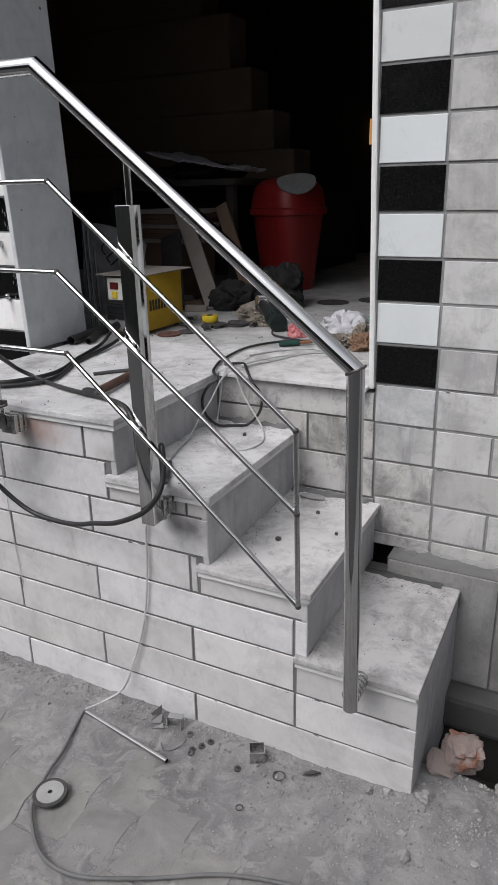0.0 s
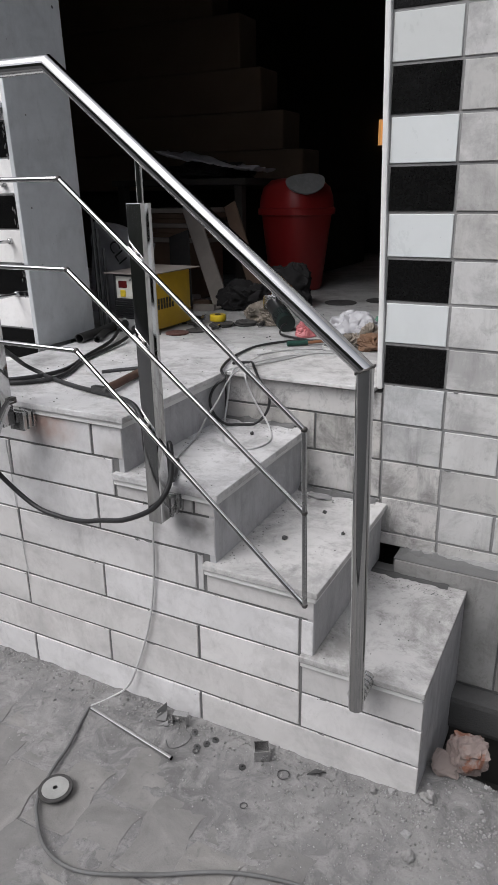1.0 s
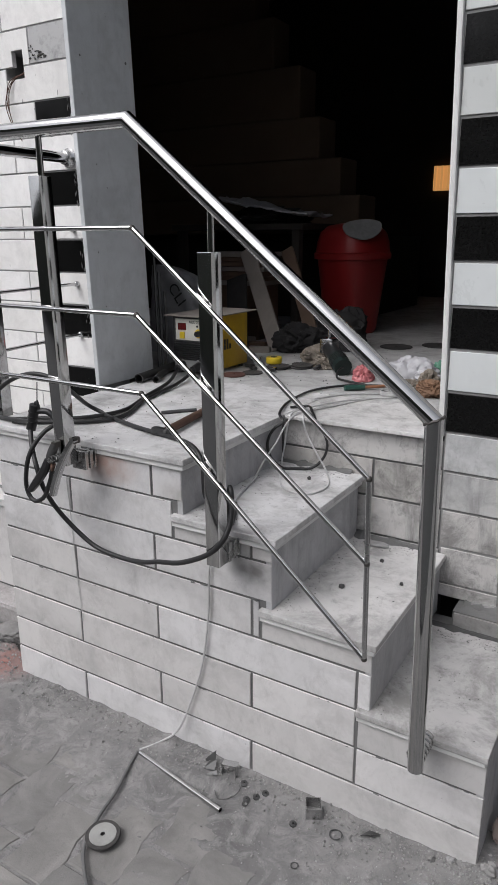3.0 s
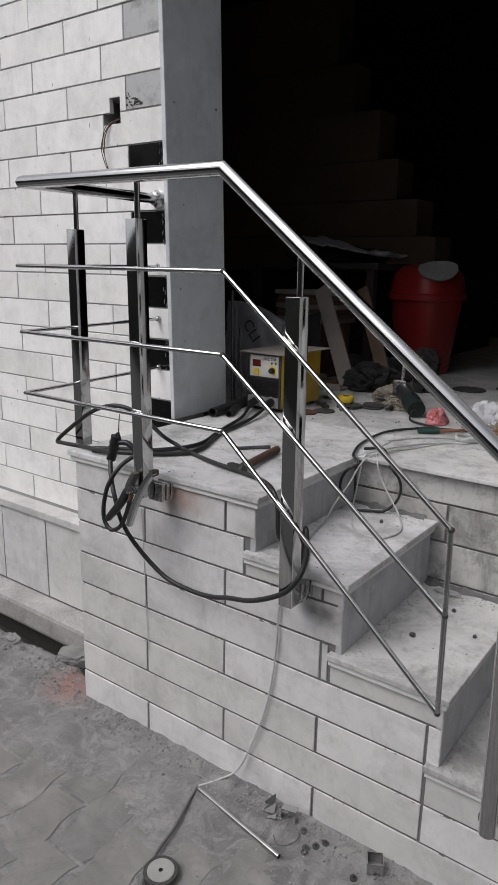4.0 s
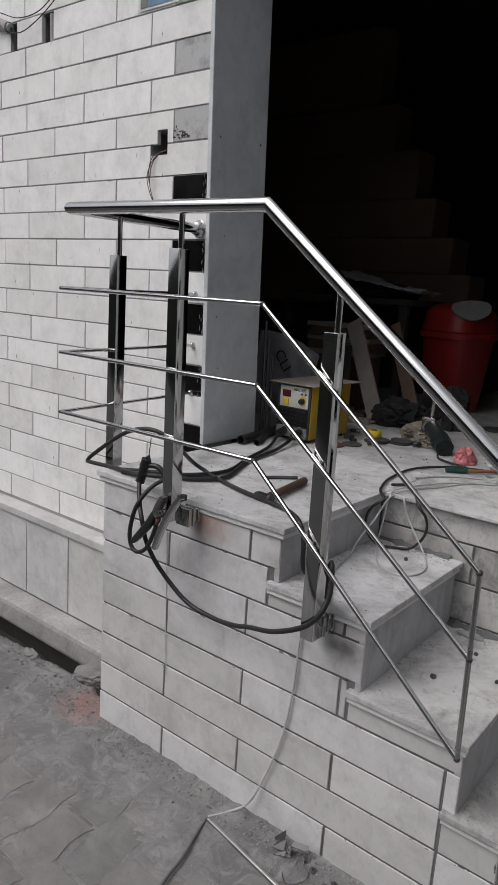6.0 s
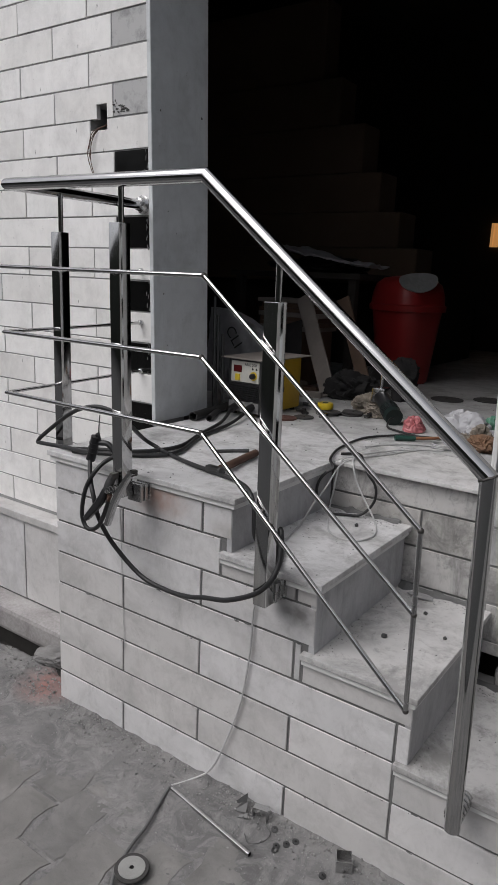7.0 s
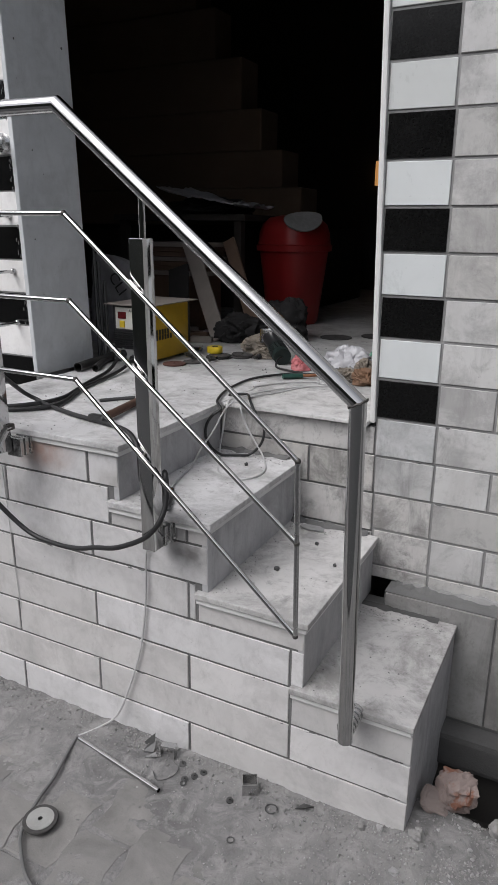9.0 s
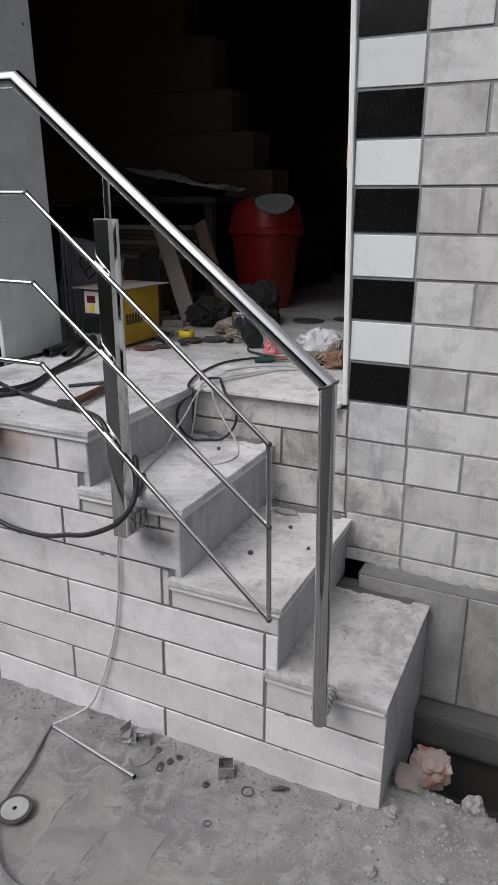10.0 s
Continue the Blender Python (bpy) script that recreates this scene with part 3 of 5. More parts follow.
run(lines[1], lines[0], [-0.935, RISERS[3] + 0.002], material=stained("mud_splashed_marble", (0.04, -0.03), 0.09, (0.22, 0.20, 0.18), 0.5))
run(lines[2], lines[1], [L, -1.256, RISERS[3] - 0.036])
run(lines[2], 0.671 + GAP, [RISERS[3] - 0.033, -0.61, RISERS[2] + 0.002])
run(lines[3], lines[2], [L, -0.935])
run(lines[3], lines[2], [-0.935, RISERS[2] + 0.002], material=stained("soot_marked_marble", (0.135, 0.025), 0.10, (0.13, 0.125, 0.12), 0.8))
run(lines[4], lines[3], [L, -1.256, -0.608, RISERS[2] - 0.036])
run(lines[4], 0.459 + GAP, [RISERS[2] - 0.033, RISERS[1] + 0.002])
run(lines[5], lines[4], [L, -0.935, -0.30, RISERS[1] + 0.002])
run(lines[6], lines[5], [L, -1.256, -0.61, RISERS[1] - 0.036])
run(lines[6], 0.259 + GAP, [RISERS[1] - 0.033, RISERS[0] + 0.004])
run(lines[7], lines[6], [L, -0.935, -0.296, RISERS[0] + 0.004])
run(lines[8], lines[7], [L, -1.256, -0.612, RISERS[0] + 0.004])
run(lines[8] - 0.115, lines[8], [L, -0.935, -0.296, RISERS[0] + 0.004])

# wall below the sill and facade, east of the door
C = 0.1225
rows_r = [0.882 + C * k for k in range(-5, 21)]
run(0.763, LAND - 0.018, [RISERS[3], TRIM + 0.004], wall_under_door, FACE, dirty_marble)
run(0.636, 0.763, [RISERS[3], -0.50, TRIM + 0.004], wall_under_door, FACE, dirty_marble)
run(0.505, 0.636, [RISERS[3], -0.66, TRIM + 0.004], wall_under_door, FACE, dirty_marble)
run(0.385, 0.505, [RISERS[2], TRIM + 0.004], wall_under_door, FACE, dirty_marble)
for k, z in enumerate(rows_r[:-1]):
    black = k >= 5 and (k - 5) % 2 == 0
    first = black_granite if black else (clear_tile if k > 5 else dirty_marble if k < 3 else streaked_marble)
    z0 = max(z, 0.345)
    run(z0, rows_r[k + 1], [TRIM, -0.102], wall_right, FACE, first)
    if k % 2 == 0:
        cuts = [-0.102, 0.32, 0.747, 1.17]
    else:
        cuts = [-0.102, 0.0615, 0.49, 0.915, 1.34]
    run(z0, rows_r[k + 1], cuts, wall_right, FACE)

# facade west of the door
def cut_tile(wall, points):
    """One facade tile with a notch sawn out of it."""
    bm = bmesh.new()
    face = bm.faces.new([bm.verts.new((leaned(x, z), FACE, z)) for x, z in points])
    ext = bmesh.ops.extrude_face_region(bm, geom=[face])
    bmesh.ops.translate(bm, vec=(0, 0.02, 0), verts=[v for v in ext["geom"] if isinstance(v, bmesh.types.BMVert)])
    return part("tile", bm, facade_marble, wall)


rows_l = [2.045 + C * k for k in range(-14, 9)]
HOLE = (-1.998, -1.894, 2.0, 2.1)
for k, z in enumerate(rows_l[:-1]):
    z0 = max(z, 0.325)
    special = (k - 14) % 2 == 0
    if special:
        stone = grey_granite if z > 2.0 else black_granite
        run(z0, rows_l[k + 1], [-1.860, JAMB - 0.022], wall_left, FACE, stone)
        cuts = [-3.91, -3.483, -3.056, -2.629, -2.202, -1.860]
        if 2.5 < z < 2.6:         # two broken slots round a pipe and a conduit
            for pair in ((-3.91, -3.483, -2.962), (-2.912, -2.712), (-2.632, -2.202, -1.860)):
                run(z0, rows_l[k + 1], list(pair), wall_left, FACE)
        elif 2.0 < z < 2.1:       # its corner is cut for the hole
            run(z0, rows_l[k + 1], cuts[:-1], wall_left, FACE)
            t, g = rows_l[k + 1] - 0.003, z0 + 0.003
            cut_tile(wall_left, [(-2.199, g), (-1.952, g), (-1.952, HOLE[3]), (-1.894, HOLE[3]), (-1.894, g), (-1.863, g), (-1.863, t), (-2.199, t)])
        else:
            run(z0, rows_l[k + 1], cuts, wall_left, FACE)
    else:
        z1 = rows_l[k + 1]
        cuts = [-3.695, -3.27, -2.845, -2.417, -1.992, JAMB - 0.022]
        if z < 2.0 < z1:          # the tile cut away round the socket hole
            run(z0, z1, cuts[:-1], wall_left, FACE)
            t, g, end = z1 - 0.003, z0 + 0.003, JAMB - 0.025
            cut_tile(wall_left, [(-1.989, g), (end, g), (end, t), (HOLE[1], t), (HOLE[1], HOLE[2] + 0.004), (-1.989, HOLE[2] + 0.004)])
        else:
            run(z0, z1, cuts, wall_left, FACE)

# ---- stainless railing ----
RY = -0.104           # the handrail's line in front of the stair's side
BY = -0.114           # the thin bars, in front of the posts
railing = thing("stair_railing", (-0.9, RY, 0.6), "new polished stainless steel railing with round handrail and thin bars", "railing")
HR = 0.0184
part("handrail", tube([(-0.124, RY, 1.094), (-0.869, RY, 1.696), (-1.626, RY, 1.705), (-1.728, FACE - 0.004, 1.718)], HR, 28, before=(-0.012, 0, 0.82)), bright_steel, railing, smooth=True)
part("end_post", tube([(-0.108, RY, 0.268), (-0.124, RY, 1.094)], HR, 28, after=(-0.745, 0, 0.604)), bright_steel, railing, "upright round steel end post", True)
seam = [Vector((-0.124, RY, 1.094)) + Vector((0.019 * math.cos(k * 0.2618), 0.019 * math.sin(k * 0.2618), 0.019 * math.cos(k * 0.2618) * 0.478 + 0.0012 * math.sin(k * 2.1))) for k in range(25)]
part("weld_seam", tube(seam, 0.0027, 8), weld_dark, railing, "darkened lumpy weld seam", True)
rings = bmesh.new()
for k in range(5):
    y0 = -0.086 + 0.0165 * k
    lathe([(0.0, 0), (0.021, 0), (0.0225, 0.003), (0.0225, 0.011), (0.021, 0.0135), (0.0185, 0.0165)], (-0.115, y0, 0.284), 28, rings, (0, 1, 0))
part("round_bracket", rings, dull_steel, railing, "stack of round steel spacer discs", True)
part("wall_flange", lathe([(0.0, 0), (0.034, 0), (0.034, 0.006), (0.027, 0.012), (0.024, 0.030), (0.0192, 0.032)], (-1.728, FACE - 0.0015, 1.718), 28, axis=(0, -1, 0)), dull_steel, railing, "round wall flange", True)


def post(x, y, z0, z1, top, lean=0.0):
    """A square post with the thin rod that carries the handrail."""
    bm = box(x - 0.0195, x + 0.0195, y - 0.021, y + 0.021, z0, z1, 0.0022)
    for v in bm.verts:
        v.co.x += lean * (v.co.z - z0) / (z1 - z0)
    x += lean
    p = part("post", bm, bright_steel, railing, smooth=True)
    part("rod", tube([(x + 0.006, y, z1 - 0.002), (x + 0.006, y, top)], 0.008, 14), bright_steel, p, smooth=True)
    return p


def bracket(x, y0, y1, z):
    bm = bmesh.new()
    n = 5
    d = (y1 - y0) / n
    for k in range(n):
        w = 0.027 if k % 2 == 0 else 0.0235
        box(x - w, x + w, y0 + d * k + 0.0006, y0 + d * (k + 1) - 0.0006, z - w, z + w, 0.0018, bm)
    part("post_bracket", bm, dull_steel, railing, "stack of square steel spacer plates", True)


PY = -0.083
post(-0.660, PY, 0.638, 1.410, 1.535, -0.006)
bracket(-0.665, PY + 0.0225, -0.0005, 0.664)
post(-1.172, PY, 0.822, 1.592, 1.695, -0.012)
bracket(-1.150, PY + 0.0225, -0.012, 0.830)
post(-1.648, 0.10, 0.72, 1.582, 1.70)

for k, (zl, ze, xb) in enumerate(((1.463, 0.952, -0.861), (1.262, 0.757, -0.862), (1.068, 0.519, -0.858))):
    xe = -0.249 + 0.008 * (k / 2)
    pts = [(xe, BY, ze), (xb, BY, zl), (-1.664, BY, zl + 0.002), (-1.735, FACE - 0.004, zl + 0.006)]
    part("bar", tube(pts, 0.0062, 14), bright_steel, railing, smooth=True)
    part("bar_end_cap", lathe([(0.0, 0.016), (0.006, 0.015), (0.0105, 0.010), (0.0115, 0.0)], (-1.735, FACE - 0.001, zl + 0.006), 16, axis=(0, -1, 0)), dull_steel, railing, smooth=True)
    for bx, bz in ((xb, zl), (xe, ze)):
        bm = bmesh.new()
        bmesh.ops.create_icosphere(bm, subdivisions=2, radius=0.0076, matrix=Matrix.Translation((bx, BY, bz)))
        part("weld_knot", bm, weld_dark, railing, "darkened weld knot", True)
    for px in (-0.668, -1.182):
        pz = zl if px < xb else zl + (ze - zl) * (px - xb) / (xe - xb)
        bm = lump((px + 0.004, BY + 0.007, pz - 0.003), (0.0085, 0.0075, 0.0065), px * 7 + k, 0.4, 6, 2, False)
        part("weld_knot", bm, weld_dark, railing, "darkened weld knot", True)
part("end_rod", tube([(-0.249, BY, 0.952), (-0.241, BY, 0.519)], 0.0062, 14), dull_steel, railing, smooth=True)

# ---- cables ----
def cable(name, points, r, material, label, category="cable", sides=10):
    return tagged(part(name, tube(spline(points), r, sides), material, smooth=True), label, category)


G = GROUND + 0.008
cable("welding_cable", [(-1.326, -0.062, 0.93), (-1.331, -0.066, 0.90), (-1.293, -0.10, 0.857), (-1.255, -0.122, 0.807), (-1.244, -0.11, 0.735), (-1.222, -0.07, 0.645), (-1.133, -0.045, 0.563), (-1.027, -0.045, 0.548), (-0.935, -0.060, 0.563), (-0.86, -0.078, 0.590), (-0.762, -0.105, 0.624), (-0.665, -0.119, 0.677), (-0.62, -0.119, 0.724), (-0.609, -0.1, 0.766), (-0.613, -0.085, 0.813), (-0.627, -0.07, 0.847), (-0.655, -0.035, 0.765), (-0.665, -0.01, 0.720), (-0.70, 0.06, 0.7135), (-0.74, 0.13, 0.7135)], 0.0070, rubber, "black rubber welding cable hanging in a loop")
cable("earth_cable", [(-1.240, -0.045, 0.925), (-1.259, -0.09, 0.898), (-1.284, -0.12, 0.841), (-1.303, -0.125, 0.766), (-1.298, -0.125, 0.72), (-1.272, -0.125, 0.702), (-1.229, -0.125, 0.727), (-1.194, -0.125, 0.797), (-1.184, -0.128, 0.831)], 0.0066, rubber, "black earth cable looped through the clamp")
cable("welding_cable", [(-1.325, -0.05, 0.935), (-1.42, 0.0, 0.895), (-1.544, 0.02, 0.884), (-1.70, 0.045, 0.868), (-1.742, 0.06, 0.865), (-1.68, 0.04, 0.905), (-1.509, 0.01, 1.005), (-1.40, 0.0, 1.045), (-1.33, 0.01, 1.045), (-1.30, 0.05, 1.01), (-1.36, 0.20, 0.915), (-1.33, 0.235, 0.884), (-1.289, 0.216, 0.882), (-1.117, 0.157, 0.882), (-0.983, 0.128, 0.882), (-0.879, 0.097, 0.882), (-0.81, 0.05, 0.878), (-0.782, 0.035, 0.84), (-0.77, 0.03, 0.76), (-0.74, 0.06, 0.716)], 0.0071, rubber, "black rubber welding cable draped over the landing")
cable("welding_cable", [(-1.52, 0.03, 0.882), (-1.447, 0.083, 0.882), (-1.337, 0.158, 0.882), (-1.290, 0.30, 0.882), (-1.36, 0.50, 0.882), (-1.43, 0.72, 0.884), (-1.49, 0.85, 0.895), (-1.512, 0.895, 0.905)], 0.0071, rubber, "black welding cable plugged into the welding machine")
cable("welding_cable", [(-1.50, 0.01, 0.882), (-1.40, 0.06, 0.882), (-1.28, 0.14, 0.882), (-1.24, 0.24, 0.882), (-1.33, 0.46, 0.882), (-1.38, 0.70, 0.884), (-1.42, 0.85, 0.895), (-1.432, 0.895, 0.905)], 0.0071, rubber, "black welding cable plugged into the welding machine")
cable("thin_wire", [(-0.725, -0.008, 0.60), (-0.739, -0.009, 0.569), (-0.745, -0.009, 0.431), (-0.770, -0.01, 0.259), (-0.82, -0.012, 0.10), (-0.86, -0.025, 0.0), (-0.916, -0.052, G), (-0.945, -0.105, G)], 0.0031, grey_wire, "thin grey wire hanging down the tiled stair side", "wire", 8)
cable("thin_wire", [(-1.268, -0.0025, 0.74), (-1.262, -0.003, 0.62), (-1.258, -0.003, 0.50), (-1.252, -0.003, 0.36), (-1.245, -0.003, 0.25)], 0.0011, grey_wire, "fine stray wire hanging on the tiled stair side", "wire", 6)
cable("ground_cable", [(-0.945, -0.115, G), (-0.925, -0.18, G), (-0.894, -0.268, G), (-0.878, -0.345, G), (-0.850, -0.43, G), (-0.808, -0.483, G), (-0.719, -0.545, G), (-0.613, -0.553, G), (-0.467, -0.491, G), (-0.296, -0.398, G), (-0.12, -0.352, G), (0.1, -0.34, G)], 0.0048, plain("dusty_rubber", (0.13, 0.13, 0.13), 0.8), "dusty grey flex lying on the ground", "cable")
ring = [(-0.735 + 0.086 * math.cos(radians(a)), 0.50 + 0.045 * math.cos(radians(a)), max(0.7115, 0.79 + 0.088 * math.sin(radians(a)))) for a in range(118, 420, 18)]
cable("power_flex", [(-0.63, 1.13, 0.880), (-0.72, 1.10, 0.880), (-0.804, 1.051, 0.880), (-0.880, 0.907, 0.880), (-0.872, 0.70, 0.880), (-0.822, 0.54, 0.883), (-0.79, 0.49, 0.879)] + ring + [(-0.72, 0.58, 0.882), (-0.781, 0.669, 0.879), (-0.83, 0.63, 0.879)], 0.0046, rubber, "coiled black power flex hanging over the sill")
cable("thin_wire", [(-0.50, 1.06, 0.876), (-0.543, 1.0, 0.876), (-0.646, 0.898, 0.876), (-0.720, 0.722, 0.876), (-0.785, 0.60, 0.880), (-0.785, 0.538, 0.866), (-0.790, 0.52, 0.791), (-0.79, 0.495, 0.715), (-0.700, 0.334, 0.709), (-0.609, 0.309, 0.709), (-0.580, 0.40, 0.709), (-0.640, 0.52, 0.715), (-0.710, 0.538, 0.802), (-0.735, 0.54, 0.868), (-0.775, 0.66, 0.877), (-0.69, 0.86, 0.876), (-0.58, 0.95, 0.876)], 0.0030, grey_wire, "looped white wire spilling onto the step", "wire", 8)
cable("thin_wire", [(-0.70, 0.80, 0.877), (-0.755, 0.62, 0.880), (-0.780, 0.535, 0.866), (-0.792, 0.46, 0.80), (-0.805, 0.40, 0.75), (-0.800, 0.331, 0.712), (-0.765, 0.18, 0.712), (-0.735, 0.10, 0.712)], 0.0030, grey_wire, "white wire running down to the step", "wire", 8)
cable("thin_wire", [(-0.46, 1.14, 0.876), (-0.60, 1.02, 0.876), (-0.74, 0.93, 0.876), (-0.82, 0.80, 0.876)], 0.0030, grey_wire, "white wire lying on the sill", "wire", 8)
joint = thing("cable_joint", (-0.73, 1.02, LAND), "green insulated joint of a power flex", "cable joint")
part("sleeve", tube([(-0.785, 0.985, 0.884), (-0.775, 0.995, 0.884), (-0.735, 1.025, 0.884), (-0.725, 1.035, 0.884)], 0.010, 12), green_wire, joint, smooth=True)
part("tail", tube(spline([(-0.725, 1.035, 0.884), (-0.68, 1.08, 0.884), (-0.64, 1.14, 0.884)]), 0.006, 10), orange_wire, joint, "orange taped cable end", True)

# electrode holder and earth clamp on the post
holder = thing("electrode_holder", (-1.32, -0.06, 0.93), "black insulated electrode holder hanging from its cable", "electrode holder")
part("grip", tube([(-1.334, -0.062, 0.897), (-1.330, -0.061, 0.908), (-1.314, -0.06, 0.962), (-1.311, -0.06, 0.974)], 0.0145, 14), black_plastic, holder, smooth=True)
for q in (0.25, 0.5, 0.75):
    part("rib", lathe([(0.0, 0), (0.0162, 0), (0.0162, 0.004), (0.0, 0.005)], Vector((-1.330, -0.061, 0.905)).lerp(Vector((-1.313, -0.06, 0.965)), q), 14, axis=(0.28, 0.02, 1)), rubber, holder)
part("jaw", tube(spline([(-1.314, -0.058, 0.953), (-1.29, -0.05, 0.955), (-1.273, -0.045, 0.953), (-1.256, -0.04, 0.937), (-1.252, -0.038, 0.925)]), 0.009, 12), black_plastic, holder, smooth=True)
part("lever", tube(spline([(-1.309, -0.06, 0.975), (-1.303, -0.058, 0.982), (-1.298, -0.056, 0.960)]), 0.005, 10), black_plastic, holder, smooth=True)
part("electrode", tube([(-1.306, -0.056, 0.968), (-1.303, -0.05, 1.04)], 0.0016, 6), dull_steel, holder, "thin stub of welding rod", True)


def channel(points, w0, w1, material, label):
    """A pressed clamp arm: an open sheet channel that tapers along a bent line."""
    line = spline(points, 0.008)
    bm = bmesh.new()
    rows = []
    for i, q in enumerate(line):
        t = i / (len(line) - 1)
        w = w0 + (w1 - w0) * t + 0.002 * math.sin(math.pi * t)
        d = (line[min(i + 1, len(line) - 1)] - line[max(i - 1, 0)]).normalized()
        side = d.cross(Vector((0, 1, 0))).normalized()
        rows.append([bm.verts.new(q + side * a * w + Vector((0, b, 0))) for a, b in ((-1, 0.012), (-1, 0.0), (-0.6, -0.004), (0.6, -0.004), (1, 0.0), (1, 0.012), (0.8, 0.012), (0.8, 0.001), (-0.8, 0.001), (-0.8, 0.012))])
    for r0, r1 in zip(rows, rows[1:]):
        for k in range(10):
            bm.faces.new((r0[k], r0[(k + 1) % 10], r1[(k + 1) % 10], r1[k]))
    bm.faces.new(rows[0]), bm.faces.new(rows[-1])
    return part("arm", bm, material, clamp, label, True)


clamp = thing("earth_clamp", (-1.16, -0.135, 0.85), "worn steel spring earth clamp gripping the post", "clamp")
channel([(-1.092, -0.128, 0.918), (-1.112, -0.132, 0.893), (-1.138, -0.138, 0.848), (-1.160, -0.142, 0.80), (-1.179, -0.145, 0.745)], 0.007, 0.009, dull_steel, "bare worn steel arm")
channel([(-1.172, -0.128, 0.892), (-1.180, -0.134, 0.868), (-1.188, -0.138, 0.845)], 0.009, 0.011, iron, "dark pressed steel jaw")
channel([(-1.190, -0.140, 0.845), (-1.215, -0.143, 0.803), (-1.268, -0.146, 0.743)], 0.010, 0.0085, black_plastic, "black coated handle")
part("spring", tube([(-1.166 + 0.010 * math.cos(k * 0.7), -0.150 + 0.0011 * k, 0.852 + 0.010 * math.sin(k * 0.7)) for k in range(34)], 0.0022, 6), iron, clamp, smooth=True)
part("pivot", lathe([(0.0, 0), (0.007, 0), (0.007, 0.005), (0.0, 0.006)], (-1.166, -0.150, 0.852), 14, axis=(0, -1, 0)), dull_steel, clamp)
part("jaw_tip", box(-1.180, -1.163, -0.130, -0.106, 0.880, 0.899, 0.004), weld_dark, clamp)
part("jaw_tip", box(-1.108, -1.090, -0.131, -0.104, 0.903, 0.921, 0.004), weld_dark, clamp)
part("braid", tube(spline([(-1.184, -0.13, 0.835), (-1.172, -0.14, 0.822), (-1.160, -0.142, 0.840)]), 0.005, 8), rust, clamp, "bare copper cable end", True)

# ---- tools and clutter on the landing ----
hammer = thing("hammer", (-1.0, 0.17, LAND), "old club hammer with a rusty handle on the landing", "hammer")
part("head", box(-1.036, -0.983, 0.128, 0.152, LAND + 0.001, LAND + 0.026, 0.006, turn=Matrix.Rotation(radians(-6), 3, "Z")), iron, hammer, smooth=True)
part("head_face", lathe([(0.0, 0), (0.011, 0), (0.0145, 0.004), (0.0145, 0.012), (0.011, 0.015), (0.0, 0.015)], (-0.985, 0.136, LAND + 0.0155), 16, axis=(1, -0.10, 0)), iron, hammer, smooth=True)
part("handle", tube([(-0.988, 0.150, LAND + 0.019), (-0.995, 0.20, LAND + 0.018), (-1.020, 0.33, LAND + 0.016), (-1.034, 0.40, LAND + 0.014)], 0.0125, 12), rust, hammer, "rusty brown handle", True)
tagged(part("chisel", tube([(-1.165, 0.345, LAND + 0.006), (-1.13, 0.39, LAND + 0.006), (-1.085, 0.434, LAND + 0.007)], 0.0062, 6), iron), "short dark iron chisel lying on the landing", "chisel")
for a, b in (((-1.560, 0.70, LAND + 0.0195), (-1.625, 1.12, LAND + 0.0195)), ((-1.505, 0.74, LAND + 0.0145), (-1.60, 0.93, LAND + 0.0145))):
    tagged(part("steel_pipe", tube([a, b], 0.019 if a[0] < -1.55 else 0.014, 18, hollow=0.86), iron, smooth=True), "dark steel pipe lying beside the door jamb", "pipe", "loose pipes")
for x, y, h in ((-1.655, 0.955, 0.50), (-1.645, 0.97, 0.42), (-1.625, 0.98, 0.34)):
    tagged(part("angle_bar", tube([(x, y, LAND), (x - 0.03, y + 0.03, LAND + h)], 0.006, 6), iron), "thin dark rod leaning against the jamb", "rod", "leaning rods")
bm = box(-0.795, -0.745, 0.075, 0.115, 0.7055, 0.733, 0.004)
sock = tagged(part("socket_box", bm, grey_plastic), "small grey plastic socket box on the step", "socket box")
for x, y, z, r in ((-0.44, 0.21, 0.4935, 0.009), (-0.40, 0.42, 0.4935, 0.007), (-0.66, 0.44, 0.7055, 0.007), (-0.30, 0.31, 0.4935, 0.006)):
    tagged(part("grit_lump", lump((x, y, z + r * 0.5), (r, r * 0.8, r), x * 9, 0.4, 5, 2), iron), "small dark lump of grit on the step", "grit", "grit on the steps")
tagged(part("mortar_strip", lump((-0.455, 0.515, 0.50), (0.040, 0.012, 0.010), 4.2, 0.3, 6, 3), pale_mortar), "broken strip of pale tile on the step", "tile fragment")


def grinding_disc(x, y, z, r, thick, material, hub=None, label="thin black cutting disc lying on the floor", tilt=(0, 0, 1)):
    d = thing("cutting_disc", (x, y, z), label, "grinding disc", "loose discs")
    part("wheel", lathe([(r * 0.13, 0), (r * 0.97, 0), (r, thick * 0.3), (r, thick * 0.7), (r * 0.97, thick), (r * 0.13, thick), (r * 0.13, 0)], (x, y, z), 36, axis=tilt), material, d, smooth=True)
    if hub:
        part("hub_label", lathe([(r * 0.13, thick + 0.001), (r * 0.35, thick + 0.002), (r * 0.45, thick + 0.0012), (r * 0.76, thick + 0.0012), (r * 0.78, thick - 0.001), (r * 0.13, thick - 0.001)], (x, y, z), 36, axis=tilt), hub, d, "pale printed centre label", True)
    return d


grinding_disc(-0.822, -0.398, GROUND + 0.008, 0.046, 0.007, abrasive, disc_metal, "worn grinding disc with a pale centre on the ground", (0.02, -0.04, 1))
